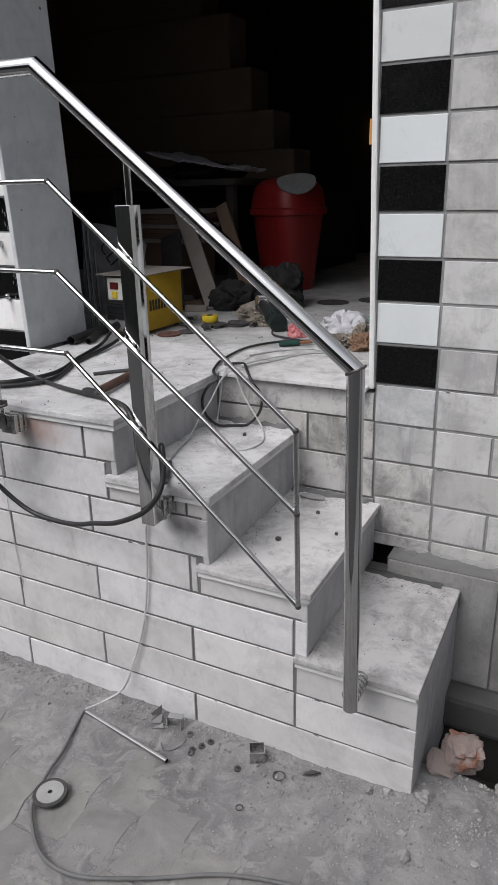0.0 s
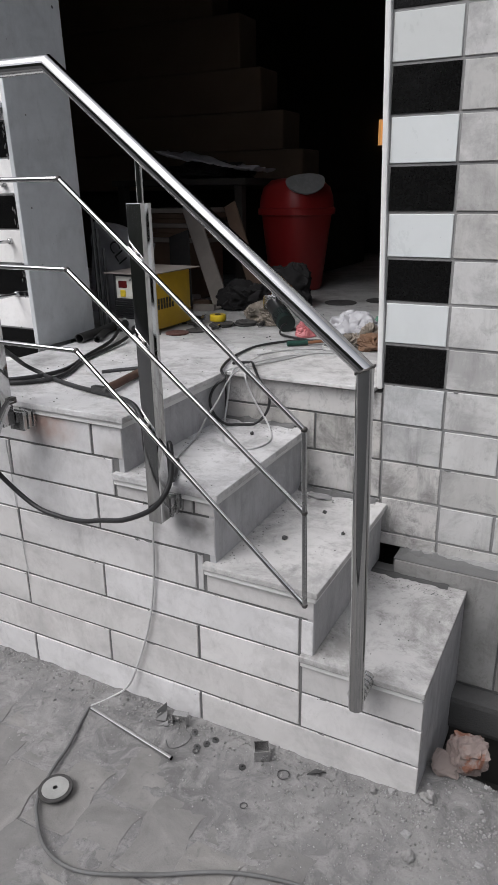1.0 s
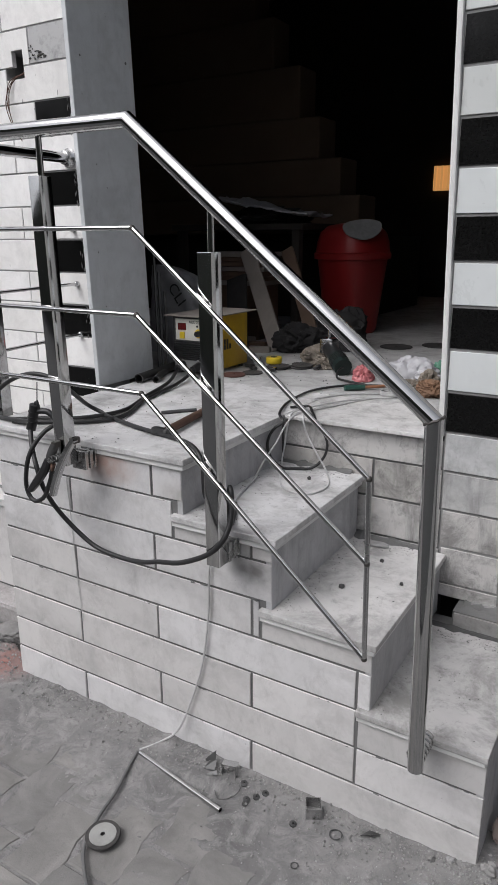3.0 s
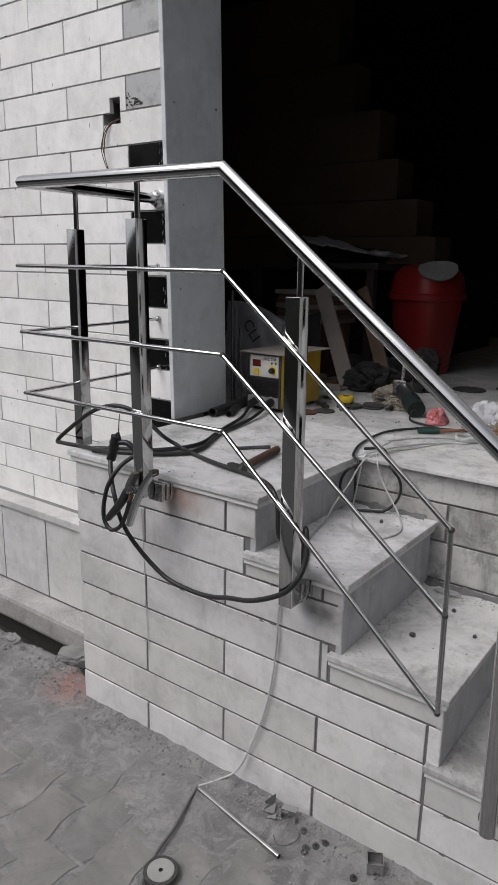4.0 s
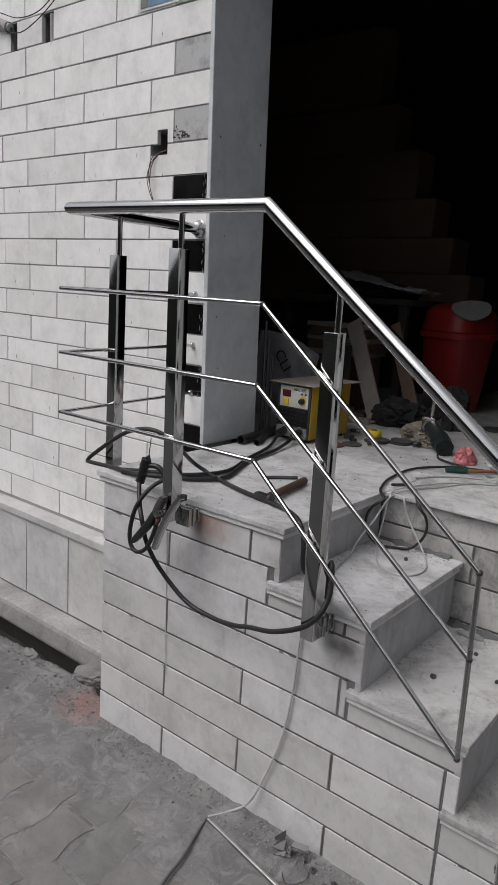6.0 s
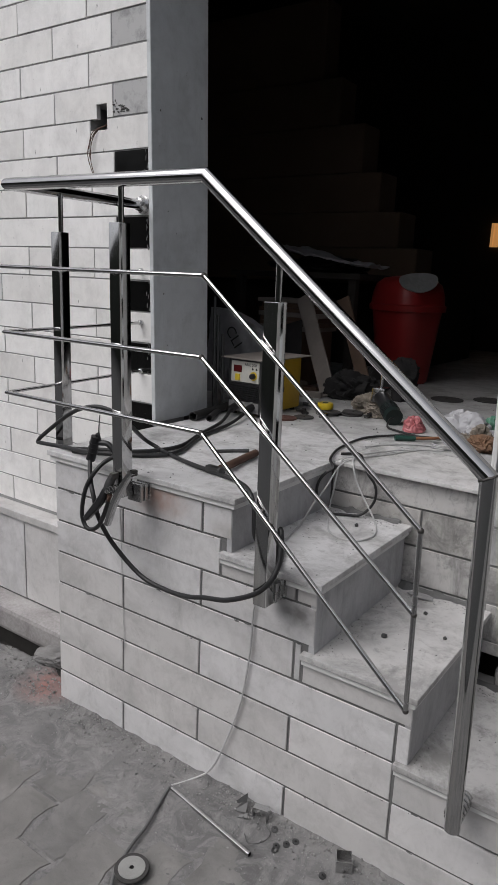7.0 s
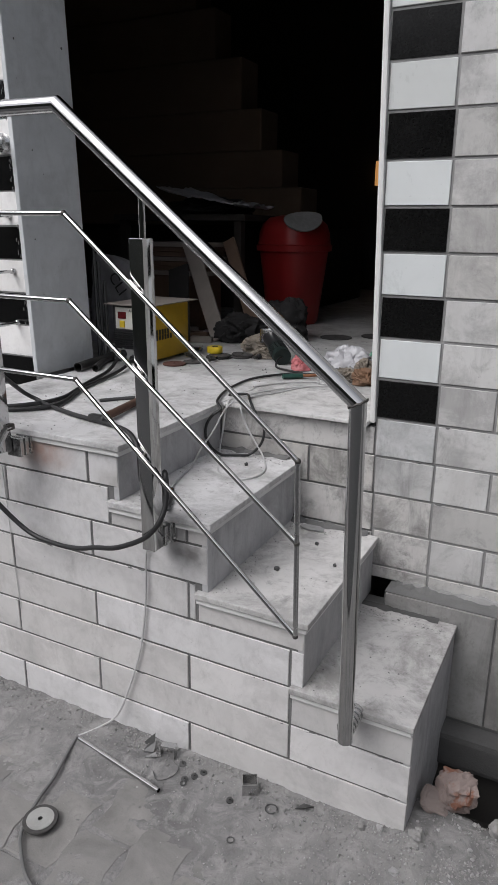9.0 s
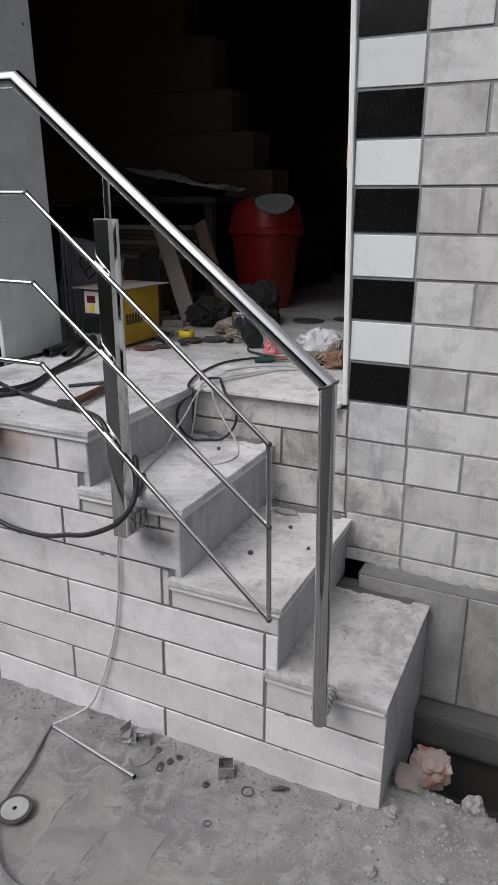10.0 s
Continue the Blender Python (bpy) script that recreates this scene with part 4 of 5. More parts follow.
brown_disc = plain("brown_abrasive", (0.10, 0.045, 0.035), 0.9, 0, 200, 0.3)
grinding_disc(-1.315, 1.03, LAND, 0.050, 0.007, brown_disc)
grinding_disc(-1.27, 1.11, LAND, 0.045, 0.006, abrasive)
grinding_disc(-1.235, 1.26, LAND, 0.052, 0.008, abrasive)
grinding_disc(-1.225, 1.265, LAND + 0.009, 0.050, 0.006, abrasive)
grinding_disc(-1.15, 1.33, LAND, 0.050, 0.008, abrasive)
grinding_disc(-1.145, 1.335, LAND + 0.009, 0.048, 0.007, abrasive, None, tilt=(0.05, 0.02, 1))
grinding_disc(-0.98, 2.10, LAND, 0.085, 0.006, abrasive)
grinding_disc(-0.80, 2.25, LAND, 0.085, 0.006, abrasive)
tape = thing("tape_reel", (-1.265, 1.29, LAND + 0.017), "yellow tape reel lying on black discs", "tape reel")
part("reel", lathe([(0.012, 0), (0.034, 0), (0.036, 0.004), (0.036, 0.024), (0.034, 0.028), (0.012, 0.028), (0.012, 0)], (-1.265, 1.29, LAND + 0.017), 24), yellow_plastic, tape, smooth=True)
part("core", lathe([(0.0, 0.006), (0.013, 0.006), (0.014, 0.030), (0.0, 0.030)], (-1.265, 1.29, LAND + 0.017), 16), black_plastic, tape, "black hub", True)

small = [(-1.34, 1.20), (-1.20, 1.16), (-1.30, 1.17), (-1.18, 1.45), (-1.32, 1.36), (-1.40, 1.36), (-1.06, 1.31), (-1.21, 1.52)]
for k, (x, y) in enumerate(small):
    t = thing("tool_bit", (x, y, LAND), "small dark metal fitting among the tools", "fitting", "small fittings")
    a = k * 1.3
    d = Vector((math.cos(a), math.sin(a), 0)) * 0.022
    c = Vector((x, y, LAND + 0.012))
    part("shank", tube([c - d, c, c + d], 0.0075, 10), iron, t, smooth=True)
    part("nut", tube([c + d * 0.4, c + d * 1.0], 0.0118, 6), dull_steel if k % 2 else black_plastic, t)


# ---- angle grinder, standing on its head ----
grinder = thing("angle_grinder", (-0.985, 1.37, LAND), "black and dark green angle grinder lying among rags", "angle grinder")
ga, gb = Vector((-0.925, 1.27, LAND + 0.040)), Vector((-1.055, 1.42, LAND + 0.09))
part("body", tube([ga, ga.lerp(gb, 0.1), ga.lerp(gb, 0.55), gb], 0.034, 16), black_plastic, grinder, smooth=True)
part("grip", tube([ga.lerp(gb, -0.12), ga.lerp(gb, 0.35)], 0.0385, 14), plain("dark_green_casing", (0.008, 0.020, 0.018), 0.5), grinder, "dark green ribbed casing", True)
for k in range(5):
    q = ga.lerp(gb, 0.05 + 0.055 * k)
    part("vent_rib", lathe([(0.034, 0), (0.0402, 0.001), (0.0402, 0.004), (0.034, 0.005)], q, 14, axis=gb - ga), black_plastic, grinder)
part("gear_head", box(gb.x - 0.033, gb.x + 0.033, gb.y - 0.035, gb.y + 0.045, gb.z - 0.03, gb.z + 0.04, 0.012), dull_steel, grinder, "cast metal gear head", True)
part("spindle", tube([gb + Vector((0, 0, 0.03)), gb + Vector((0.002, 0, 0.14))], 0.008, 12), dull_steel, grinder, smooth=True)
cable("grinder_flex", [tuple(ga.lerp(gb, -0.1)), (-0.915, 1.22, LAND + 0.03), (-0.90, 1.17, LAND + 0.008), (-0.84, 1.13, LAND + 0.007), (-0.75, 1.10, LAND + 0.007)], 0.0046, rubber, "black flex of the angle grinder")


# ---- rags and bags ----
def heap(name, at, size, seed, material, label, category, folds=0.30, creases=2.4):
    """Crumpled cloth or film: a slumped body with sharp warped folds and a ragged hem."""
    bm = bmesh.new()
    bmesh.ops.create_icosphere(bm, subdivisions=5, radius=1.0)
    off = Vector((seed * 3.1, seed * 1.7, seed * 0.9))
    for v in bm.verts:
        n = v.co.normalized()
        warp = Vector((noise.noise(n * 1.6 + off), noise.noise(n * 1.6 - off), noise.noise(n * 1.6 + off * 2)))
        q = n * creases * 0.5 + warp * 0.9 + off
        k = 0.86 + 0.30 * noise.noise(n * 1.1 - off)
        k += folds * (0.55 - 2.4 * abs(noise.noise(q)))
        k += folds * 0.5 * (0.4 - 2.0 * abs(noise.noise(q * 2.3 + warp)))
        k += folds * 0.10 * (0.3 - 1.6 * abs(noise.noise(q * 5.1)))
        hem = 1 + 0.35 * max(0.0, -n.z) * (0.6 + noise.noise(n * 3 + off))
        c = Vector((n.x * hem, n.y * hem, n.z)) * max(0.25, k)
        v.co = Vector((at[0] + c.x * size[0], at[1] + c.y * size[1], max(at[2] + 0.001, at[2] + size[2] * (0.5 + c.z))))
    return tagged(part(name, bm, material, smooth=True), label, category)


heap("rag", (-1.105, 1.44, LAND), (0.088, 0.065, 0.062), 1.4, cloth_beige, "crumpled soiled beige rag among tools", "rag", 0.26, 2.3)
heap("rag", (-1.05, 1.37, LAND), (0.05, 0.045, 0.036), 7.4, cloth_beige, "crumpled soiled beige rag among tools", "rag", 0.26, 2.3)
heap("pink_bag", (-0.80, 1.20, LAND), (0.048, 0.042, 0.047), 2.7, bag_pink, "crumpled pink plastic bag on the floor", "plastic bag", 0.17, 2.2)
heap("white_bag", (-0.605, 1.22, LAND), (0.115, 0.085, 0.085), 3.3, bag_white, "slumped greyish white cloth bag on the floor", "bag", 0.17, 1.7)
heap("white_bag", (-0.52, 1.15, LAND), (0.075, 0.06, 0.055), 5.1, bag_white, "crumpled greyish white plastic bag on the floor", "plastic bag", 0.2, 2.0)
heap("green_bag", (-0.52, 1.37, LAND), (0.060, 0.045, 0.062), 6.0, bag_green, "crumpled green plastic bag behind a white one", "plastic bag", 0.24, 2.4)
heap("leather_glove", (-0.475, 1.055, LAND), (0.058, 0.045, 0.042), 8.2, cloth_brown, "crumpled brown leather work glove by the door", "glove", 0.24, 2.2)
heap("rag", (-0.56, 1.085, LAND), (0.065, 0.05, 0.036), 9.6, cloth_beige, "crumpled soiled beige rag by the door", "rag", 0.26, 2.3)
heap("rag", (-0.50, 1.11, LAND), (0.05, 0.04, 0.060), 4.9, cloth_beige, "crumpled soiled beige rag by the door", "rag", 0.28, 2.4)
coil = tagged(part("wire_coil", tube([(-0.60 + 0.04 * math.cos(k * 0.5), 0.99 + 0.04 * math.sin(k * 0.5), LAND + 0.005 + 0.0004 * k) for k in range(40)], 0.0028, 6), grey_wire, smooth=True), "small coil of grey wire on the sill", "wire coil")


# ---- welding machine ----
WX0, WX1, WY0, WY1, WZ = -1.575, -1.395, 0.955, 1.275, LAND + 0.012
welder = thing("welding_machine", ((WX0 + WX1) / 2, (WY0 + WY1) / 2, LAND), "yellow arc welding machine with a pale control panel", "welding machine")
part("casing", box(WX0, WX1, WY0 + 0.006, WY1, WZ, WZ + 0.235, 0.008), yellow_paint, welder, "scuffed yellow sheet casing", True)
part("front_frame", box(WX0 + 0.004, WX1 - 0.004, WY0 - 0.002, WY0 + 0.008, WZ + 0.002, WZ + 0.232, 0.003), iron, welder, "dark front frame")
part("control_panel", box(WX0 + 0.022, WX1 - 0.012, WY0 - 0.008, WY0 - 0.001, WZ + 0.135, WZ + 0.225, 0.002), panel_white, welder, "pale control panel")
part("display", box(WX0 + 0.036, WX0 + 0.078, WY0 - 0.0105, WY0 - 0.007, WZ + 0.178, WZ + 0.207, 0.001), red_glass, welder, "dark red digital display")
part("switch", box(WX0 + 0.046, WX0 + 0.070, WY0 - 0.014, WY0 - 0.007, WZ + 0.142, WZ + 0.170, 0.002), yellow_plastic, welder, "yellow rocker switch")
part("knob", lathe([(0.0, 0.018), (0.010, 0.018), (0.0115, 0.015), (0.013, 0.0)], (WX1 - 0.040, WY0 - 0.0085, WZ + 0.166), 18, axis=(0, -1, 0)), black_plastic, welder, "black current knob", True)
part("knob_dial", lathe([(0.0, 0.001), (0.019, 0.001), (0.019, 0.0)], (WX1 - 0.040, WY0 - 0.0085, WZ + 0.166), 20, axis=(0, -1, 0)), yellow_plastic, welder)
for k in range(2):
    part("lamp", lathe([(0.0, 0.003), (0.004, 0.002), (0.005, 0.0)], (WX1 - 0.045 + 0.02 * k, WY0 - 0.0085, WZ + 0.196), 10, axis=(0, -1, 0)), black_plastic, welder)
part("grille", box(WX0 + 0.012, WX1 - 0.012, WY0 - 0.006, WY0 - 0.001, WZ + 0.052, WZ + 0.130, 0.001), black_plastic, welder, "black ventilation grille")
for k in range(8):
    part("louvre", box(WX0 + 0.014, WX1 - 0.014, WY0 - 0.012, WY0 - 0.005, WZ + 0.056 + 0.009 * k, WZ + 0.060 + 0.009 * k, 0.0008, turn=Matrix.Rotation(radians(25), 3, "X")), black_plastic, welder)
part("socket_panel", box(WX0 + 0.012, WX1 - 0.012, WY0 - 0.005, WY0 - 0.001, WZ + 0.004, WZ + 0.050, 0.001), grey_plastic, welder)
for x in (WX0 + 0.055, WX1 - 0.045):
    part("plug", tube([(x, WY0 - 0.004, WZ + 0.030), (x + 0.004, WY0 - 0.03, WZ + 0.026), (x + 0.008, WY0 - 0.06, WZ + 0.020)], 0.0165, 14), rubber, welder, "black cable plug", True)
    part("screw", box(x - 0.006, x + 0.006, WY0 - 0.008, WY0 - 0.004, WZ + 0.051, WZ + 0.056), letter_white, welder)
for x in (WX0 + 0.02, WX1 - 0.02):
    for y in (WY0 + 0.03, WY1 - 0.03):
        part("foot", lathe([(0.0, 0), (0.012, 0), (0.010, 0.0125), (0.0, 0.0125)], (x, y, LAND), 12), rubber, welder)
# maker's lettering on the side, as plain bars
for k, (z, w) in enumerate(((0.118, 0.10), (0.095, 0.12))):
    for i in range(int(w / 0.02)):
        part("lettering_bar", box(WX1 - 0.0005, WX1 + 0.0012, WY0 + 0.06 + 0.021 * i, WY0 + 0.074 + 0.021 * i, WZ + z - 0.011, WZ + z + 0.011), ink, welder)
curve = bpy.data.curves.new("model_text", "FONT")
curve.body, curve.size, curve.extrude = "ARC 200", 0.017, 0.0004
curve.materials.append(ink)
txt = new("model_text", curve)
txt.parent = welder
txt.matrix_local = pose(WX0 + 0.092 - welder.location.x, WY0 - 0.0088 - welder.location.y, WZ + 0.207 - welder.location.z, 90)
sheet = tagged(part("steel_sheet", box(WX0 - 0.025, WX1 + 0.035, WY0 - 0.03, WY1 + 0.03, WZ + 0.2355, WZ + 0.2395, 0.0006), pale_board), "thin pale metal sheet laid on the welding machine", "metal sheet")

# ---- sack with printed letters behind the machine ----
sack = thing("printed_sack", (-1.88, 1.36, LAND), "pale grey folded sack with dark printed letters", "sack")
bm = bmesh.new()
n = 18
grid = [[bm.verts.new((-2.04 + 0.34 * i / n, 1.36 + 0.05 * j / n + 0.022 * noise.noise(Vector((i * 0.35, j * 0.3, 2))), LAND + (0.43 - 0.10 * (i / n) ** 2) * j / n)) for i in range(n + 1)] for j in range(n + 1)]
for j in range(n):
    for i in range(n):
        bm.faces.new((grid[j][i], grid[j][i + 1], grid[j + 1][i + 1], grid[j + 1][i]))
ext = bmesh.ops.extrude_face_region(bm, geom=list(bm.faces))
bmesh.ops.translate(bm, vec=(0, 0.05, 0), verts=[v for v in ext["geom"] if isinstance(v, bmesh.types.BMVert)])
part("sack_body", bm, plain("grey_sack", (0.30, 0.30, 0.31), 0.6), sack, smooth=True)
curve = bpy.data.curves.new("sack_text", "FONT")
curve.body, curve.size, curve.extrude = "CLI", 0.080, 0.0005
curve.materials.append(ink)
txt = new("sack_text", curve)
txt.parent = sack
txt.matrix_local = pose(0.0, -0.036, 0.33, 88, 55, 0)

# ---- red swing bin ----
BX, BYY = -1.437, 2.55
bin_ = thing("swing_bin", (BX, BYY, LAND), "red plastic swing bin with a grey flap", "waste bin")


def squared(profile, material, name, label="", power=3.4, shift=(0, 0)):
    bm = lathe(profile, (0, 0, 0), 40)
    for v in bm.verts:
        r = math.hypot(v.co.x, v.co.y)
        if r > 1e-5:
            c, s = abs(v.co.x / r), abs(v.co.y / r)
            k = (c ** power + s ** power) ** (-1 / power)
            v.co.x *= k
            v.co.y *= k
    bmesh.ops.rotate(bm, cent=(0, 0, 0), matrix=Matrix.Rotation(radians(-22), 3, "Z"), verts=bm.verts)
    bmesh.ops.translate(bm, vec=(BX + shift[0], BYY + shift[1], LAND), verts=bm.verts)
    return part(name, bm, material, bin_, label, True)


squared([(0.0, 0.0), (0.125, 0.0), (0.135, 0.02), (0.178, 0.425), (0.180, 0.44)], red_plastic, "bucket", "red tapered bucket")
squared([(0.180, 0.430), (0.196, 0.432), (0.198, 0.465), (0.189, 0.472), (0.184, 0.53), (0.168, 0.585), (0.128, 0.622), (0.07, 0.634), (0.0, 0.636)], red_plastic, "lid", "red domed lid")
bm = bmesh.new()
out = Vector((0.42, -0.62, 0.66)).normalized()
down = (Vector((0.30, -0.30, -0.6)) - out * Vector((0.30, -0.30, -0.6)).dot(out)).normalized()
wide = out.cross(down).normalized()
mid = Vector((BX + 0.098, BYY - 0.110, LAND + 0.572)) + out * 0.034
flap = []
for k in range(28):
    a = 2 * math.pi * k / 28
    c, s = math.cos(a), math.sin(a)
    flap.append(bm.verts.new(mid + down * 0.070 * math.copysign(abs(c) ** 0.8, c) + wide * 0.128 * s * (0.85 - 0.25 * c)))
f = bm.faces.new(flap)
ext = bmesh.ops.extrude_face_region(bm, geom=[f])
bmesh.ops.translate(bm, vec=out * 0.010, verts=[v for v in ext["geom"] if isinstance(v, bmesh.types.BMVert)])
part("flap", bm, grey_plastic, bin_, "pale grey swing flap")

# ---- stacked stuff in the dark ----
table = thing("work_table", (-2.0, 2.6, LAND), "wooden table coloured near-black for shade, buried under boards", "table")
# the table takes the near-black wall colour to stand for the room's shade
part("table_top", box(-2.55, -1.62, 2.25, 2.95, LAND + 0.60, LAND + 0.635, 0.005), shade_dimmed_wall, table)
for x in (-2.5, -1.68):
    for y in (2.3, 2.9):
        part("leg", box(x - 0.025, x + 0.025, y - 0.025, y + 0.025, LAND, LAND + 0.60, 0.003), shade_dimmed_wall, table)
bm = bmesh.new()
n = 22
grid = [[bm.verts.new((-2.20 + 0.62 * i / n, 2.22 + 0.34 * j / n, LAND + 0.685 + 0.11 * (1 - i / n) ** 1.4 + 0.03 * noise.noise(Vector((i * 0.22, j * 0.2, 8))) + 0.012 * noise.noise(Vector((i * 0.7, j * 0.6, 5))))) for i in range(n + 1)] for j in range(n + 1)]
for j in range(n):
    for i in range(n):
        bm.faces.new((grid[j][i], grid[j][i + 1], grid[j + 1][i + 1], grid[j + 1][i]))
ext = bmesh.ops.extrude_face_region(bm, geom=list(bm.faces))
bmesh.ops.translate(bm, vec=(0, 0, -0.006), verts=[v for v in ext["geom"] if isinstance(v, bmesh.types.BMVert)])
heap("black_bag", (-2.02, 2.46, LAND + 0.634), (0.36, 0.17, 0.075), 5.5, cloth_dark, "flat black cloth bundle under a plastic sheet", "bag", 0.2, 1.8)
tagged(part("plastic_sheet", bm, bag_white, smooth=True), "crumpled pale plastic sheet lying on the table", "plastic sheet")
for k in range(7):
    tagged(part("board", box(-2.12 + 0.01 * (k % 3), -1.72 + 0.012 * (k % 2), 1.95 + 0.01 * (k % 2), 2.2, LAND + 0.30 + 0.026 * k, LAND + 0.3235 + 0.026 * k, 0.002), dark_wood if k % 3 else pale_board), "dusty brown board in a stack", "board", "stacked boards")
tagged(part("crate", box(-2.10, -1.74, 1.96, 2.19, LAND, LAND + 0.2995, 0.006), dark_wood), "dark wooden crate under the boards", "crate")


def plank(a, b, w, t, material, label):
    a, b = Vector(a), Vector(b)
    d = (b - a).normalized()
    side = d.cross(Vector((0, -1, 0.2))).normalized()
    out = side.cross(d).normalized()
    bm = bmesh.new()
    vs = [bm.verts.new(p + side * sx * w / 2 + out * sy * t / 2) for p in (a, b) for sx, sy in ((-1, -1), (1, -1), (1, 1), (-1, 1))]
    for q in ((0, 1, 2, 3), (7, 6, 5, 4), (0, 4, 5, 1), (1, 5, 6, 2), (2, 6, 7, 3), (3, 7, 4, 0)):
        bm.faces.new([vs[i] for i in q])
    bmesh.ops.bevel(bm, geom=list(bm.edges), offset=0.0025, segments=1, affect="EDGES")
    return tagged(part("plank", bm, material), label, "plank", "leaning planks")


plank((-1.455, 1.665, LAND + 0.014), (-1.797, 1.93, 1.37), 0.088, 0.016, pale_board, "pale dusty plank leaning in the dark room")
plank((-1.30, 1.80, LAND + 0.014), (-1.585, 2.0, 1.37), 0.07, 0.016, dark_wood, "dark plank leaning in the room")
plank((-1.62, 1.55, LAND + 0.012), (-1.75, 1.75, LAND + 0.36), 0.12, 0.014, cloth_dark, "dark panel leaning in the room")
heap("black_bag", (-1.22, 1.92, LAND), (0.16, 0.12, 0.15), 12.4, cloth_dark, "slumped black cloth bag on the floor", "bag", 0.22, 1.8)
heap("black_bag", (-1.36, 1.74, LAND), (0.14, 0.10, 0.10), 15.4, cloth_dark, "slumped black cloth bag on the floor", "bag", 0.26, 2.3)
for k in range(9):
    x, y = -1.45 - 0.55 * random.random(), 1.55 + 0.4 * random.random()
    tagged(part("offcut", box(x - 0.06, x + 0.05, y - 0.02, y + 0.025, LAND + 0.001, LAND + 0.02 + 0.02 * random.random(), 0.002, turn=Matrix.Rotation(random.uniform(-1, 1), 3, "Z")), pale_board if k % 2 else dark_wood), "wood offcut lying in the dusty room", "offcut", "offcuts")

# ---- inner stair at the back of the room ----
inner = thing("inner_stair", (-3.0, 3.4, LAND), "brown plastered stair rising at the back, colour dimmed for shade", "stair", kind="structure")
for x1, z0, z1 in ((-2.38, 2.79, 3.30), (-2.224, 2.485, 2.79), (-2.02, 2.172, 2.485), (-1.865, 1.918, 2.172), (-1.704, 1.687, 1.918), (-1.56, 1.45, 1.687)):
    depth = 0.05 * (3.3 - z1)
    part("step_face", box(-4.55, x1, 3.0 - depth, 3.2, z0 + 0.001, z1, 0.012), shade_dimmed_plaster, inner)
part("stair_base", box(-4.55, -1.62, 3.1, 4.4, LAND, 1.43), shade_dimmed_wall, inner)

# ---- lit window far inside ----
win = thing("window_1", (-1.7, 5.17, 1.82), "small curtained window with warm light", "window", kind="structure")
part("curtain", box(-1.79, -1.52, 5.17, 5.19, 1.82, 2.03), bulb_warm, win)
for k in range(5):
    part("curtain_fold", tube([(-1.775 + 0.06 * k, 5.165, 1.82), (-1.77 + 0.06 * k, 5.16, 2.03)], 0.012, 8), bulb_warm, win)

# ---- wall fittings west of the door ----
def wires(name, lines3, r, material, label):
    for pts in lines3:
        cable(name, pts, r, material, label, "wire", 6)


FY = FACE - 0.006
wires("socket_wire", [[(-1.94, FACE + 0.03, 2.03), (-1.985, FY, 2.0), (-2.02, FY - 0.01, 1.93), (-2.0, FY - 0.012, 1.86), (-1.965, FY - 0.006, 1.80)], [(-1.93, FACE + 0.03, 2.04), (-1.99, FY, 1.99), (-2.0, FY - 0.015, 1.91), (-1.985, FY - 0.01, 1.84), (-1.955, FY - 0.006, 1.79)], [(-1.95, FACE + 0.03, 2.03), (-2.0, FY, 2.0), (-2.015, FY - 0.008, 1.94), (-2.01, FY - 0.008, 1.90)]], 0.0018, rust, "thin bare wire hanging from the socket hole")
hung = [[(-3.45, FY - 0.03, 3.05), (-3.3, FY - 0.03, 2.80), (-3.1, FY - 0.02, 2.66), (-2.95, FY - 0.015, 2.60), (-2.80, FY - 0.02, 2.61), (-2.60, FY - 0.02, 2.70), (-2.42, FY - 0.02, 2.85), (-2.35, FY - 0.02, 3.05)], [(-3.2, FY - 0.02, 2.74), (-3.05, FY - 0.03, 2.70), (-2.9, FY - 0.02, 2.655), (-2.72, FY - 0.02, 2.665), (-2.58, FY - 0.025, 2.76), (-2.5, FY - 0.02, 3.0)], [(-3.32, FY - 0.02, 3.02), (-3.25, FY - 0.02, 2.85), (-3.29, FY - 0.02, 2.76)]]
wires("service_cable", hung, 0.0024, rubber, "black service cable slung across the facade")
wires("service_cable", [[(-2.0, FY - 0.02, 2.95), (-1.93, FY - 0.03, 2.66), (-1.86, FY - 0.03, 2.60), (-1.79, FY - 0.03, 2.63), (-1.76, FY - 0.02, 2.95)], [(-1.97, FY - 0.02, 2.95), (-1.90, FY - 0.025, 2.63), (-1.83, FY - 0.035, 2.585), (-1.775, FY - 0.025, 2.66), (-1.75, FY - 0.02, 2.9)]], 0.0045, rubber, "black service cable slung across the facade")
stub = thing("pipe_stub", (-3.1, FACE, 2.68), "grey cement-smeared pipe stub on the facade", "pipe")
part("pipe", tube([(-3.36, FY - 0.03, 2.765), (-3.15, FY - 0.02, 2.69), (-2.985, FY - 0.01, 2.63)], 0.019, 14), rough_concrete, stub, smooth=True)
part("collar", tube([(-3.12, FY - 0.018, 2.68), (-3.0, FY - 0.011, 2.635)], 0.024, 14), rough_concrete, stub, smooth=True)
part("elbow", tube([(-2.985, FY, 2.63), (-2.978, FACE + 0.02, 2.54)], 0.013, 12), iron, stub, smooth=True)
tagged(part("conduit", tube([(-2.705, FACE + 0.022, 2.65), (-2.700, FACE + 0.022, 2.535)], 0.017, 12), rough_concrete, smooth=True), "short cement-filled conduit in the broken tile slot", "conduit")
poster = thing("sticker", (-2.0, FACE, 2.64), "small printed picture sticker with blue and orange", "sticker")
part("sheet", box(-2.115, -1.889, FACE - 0.004, FACE - 0.0025, 2.545, 2.80), paper, poster)
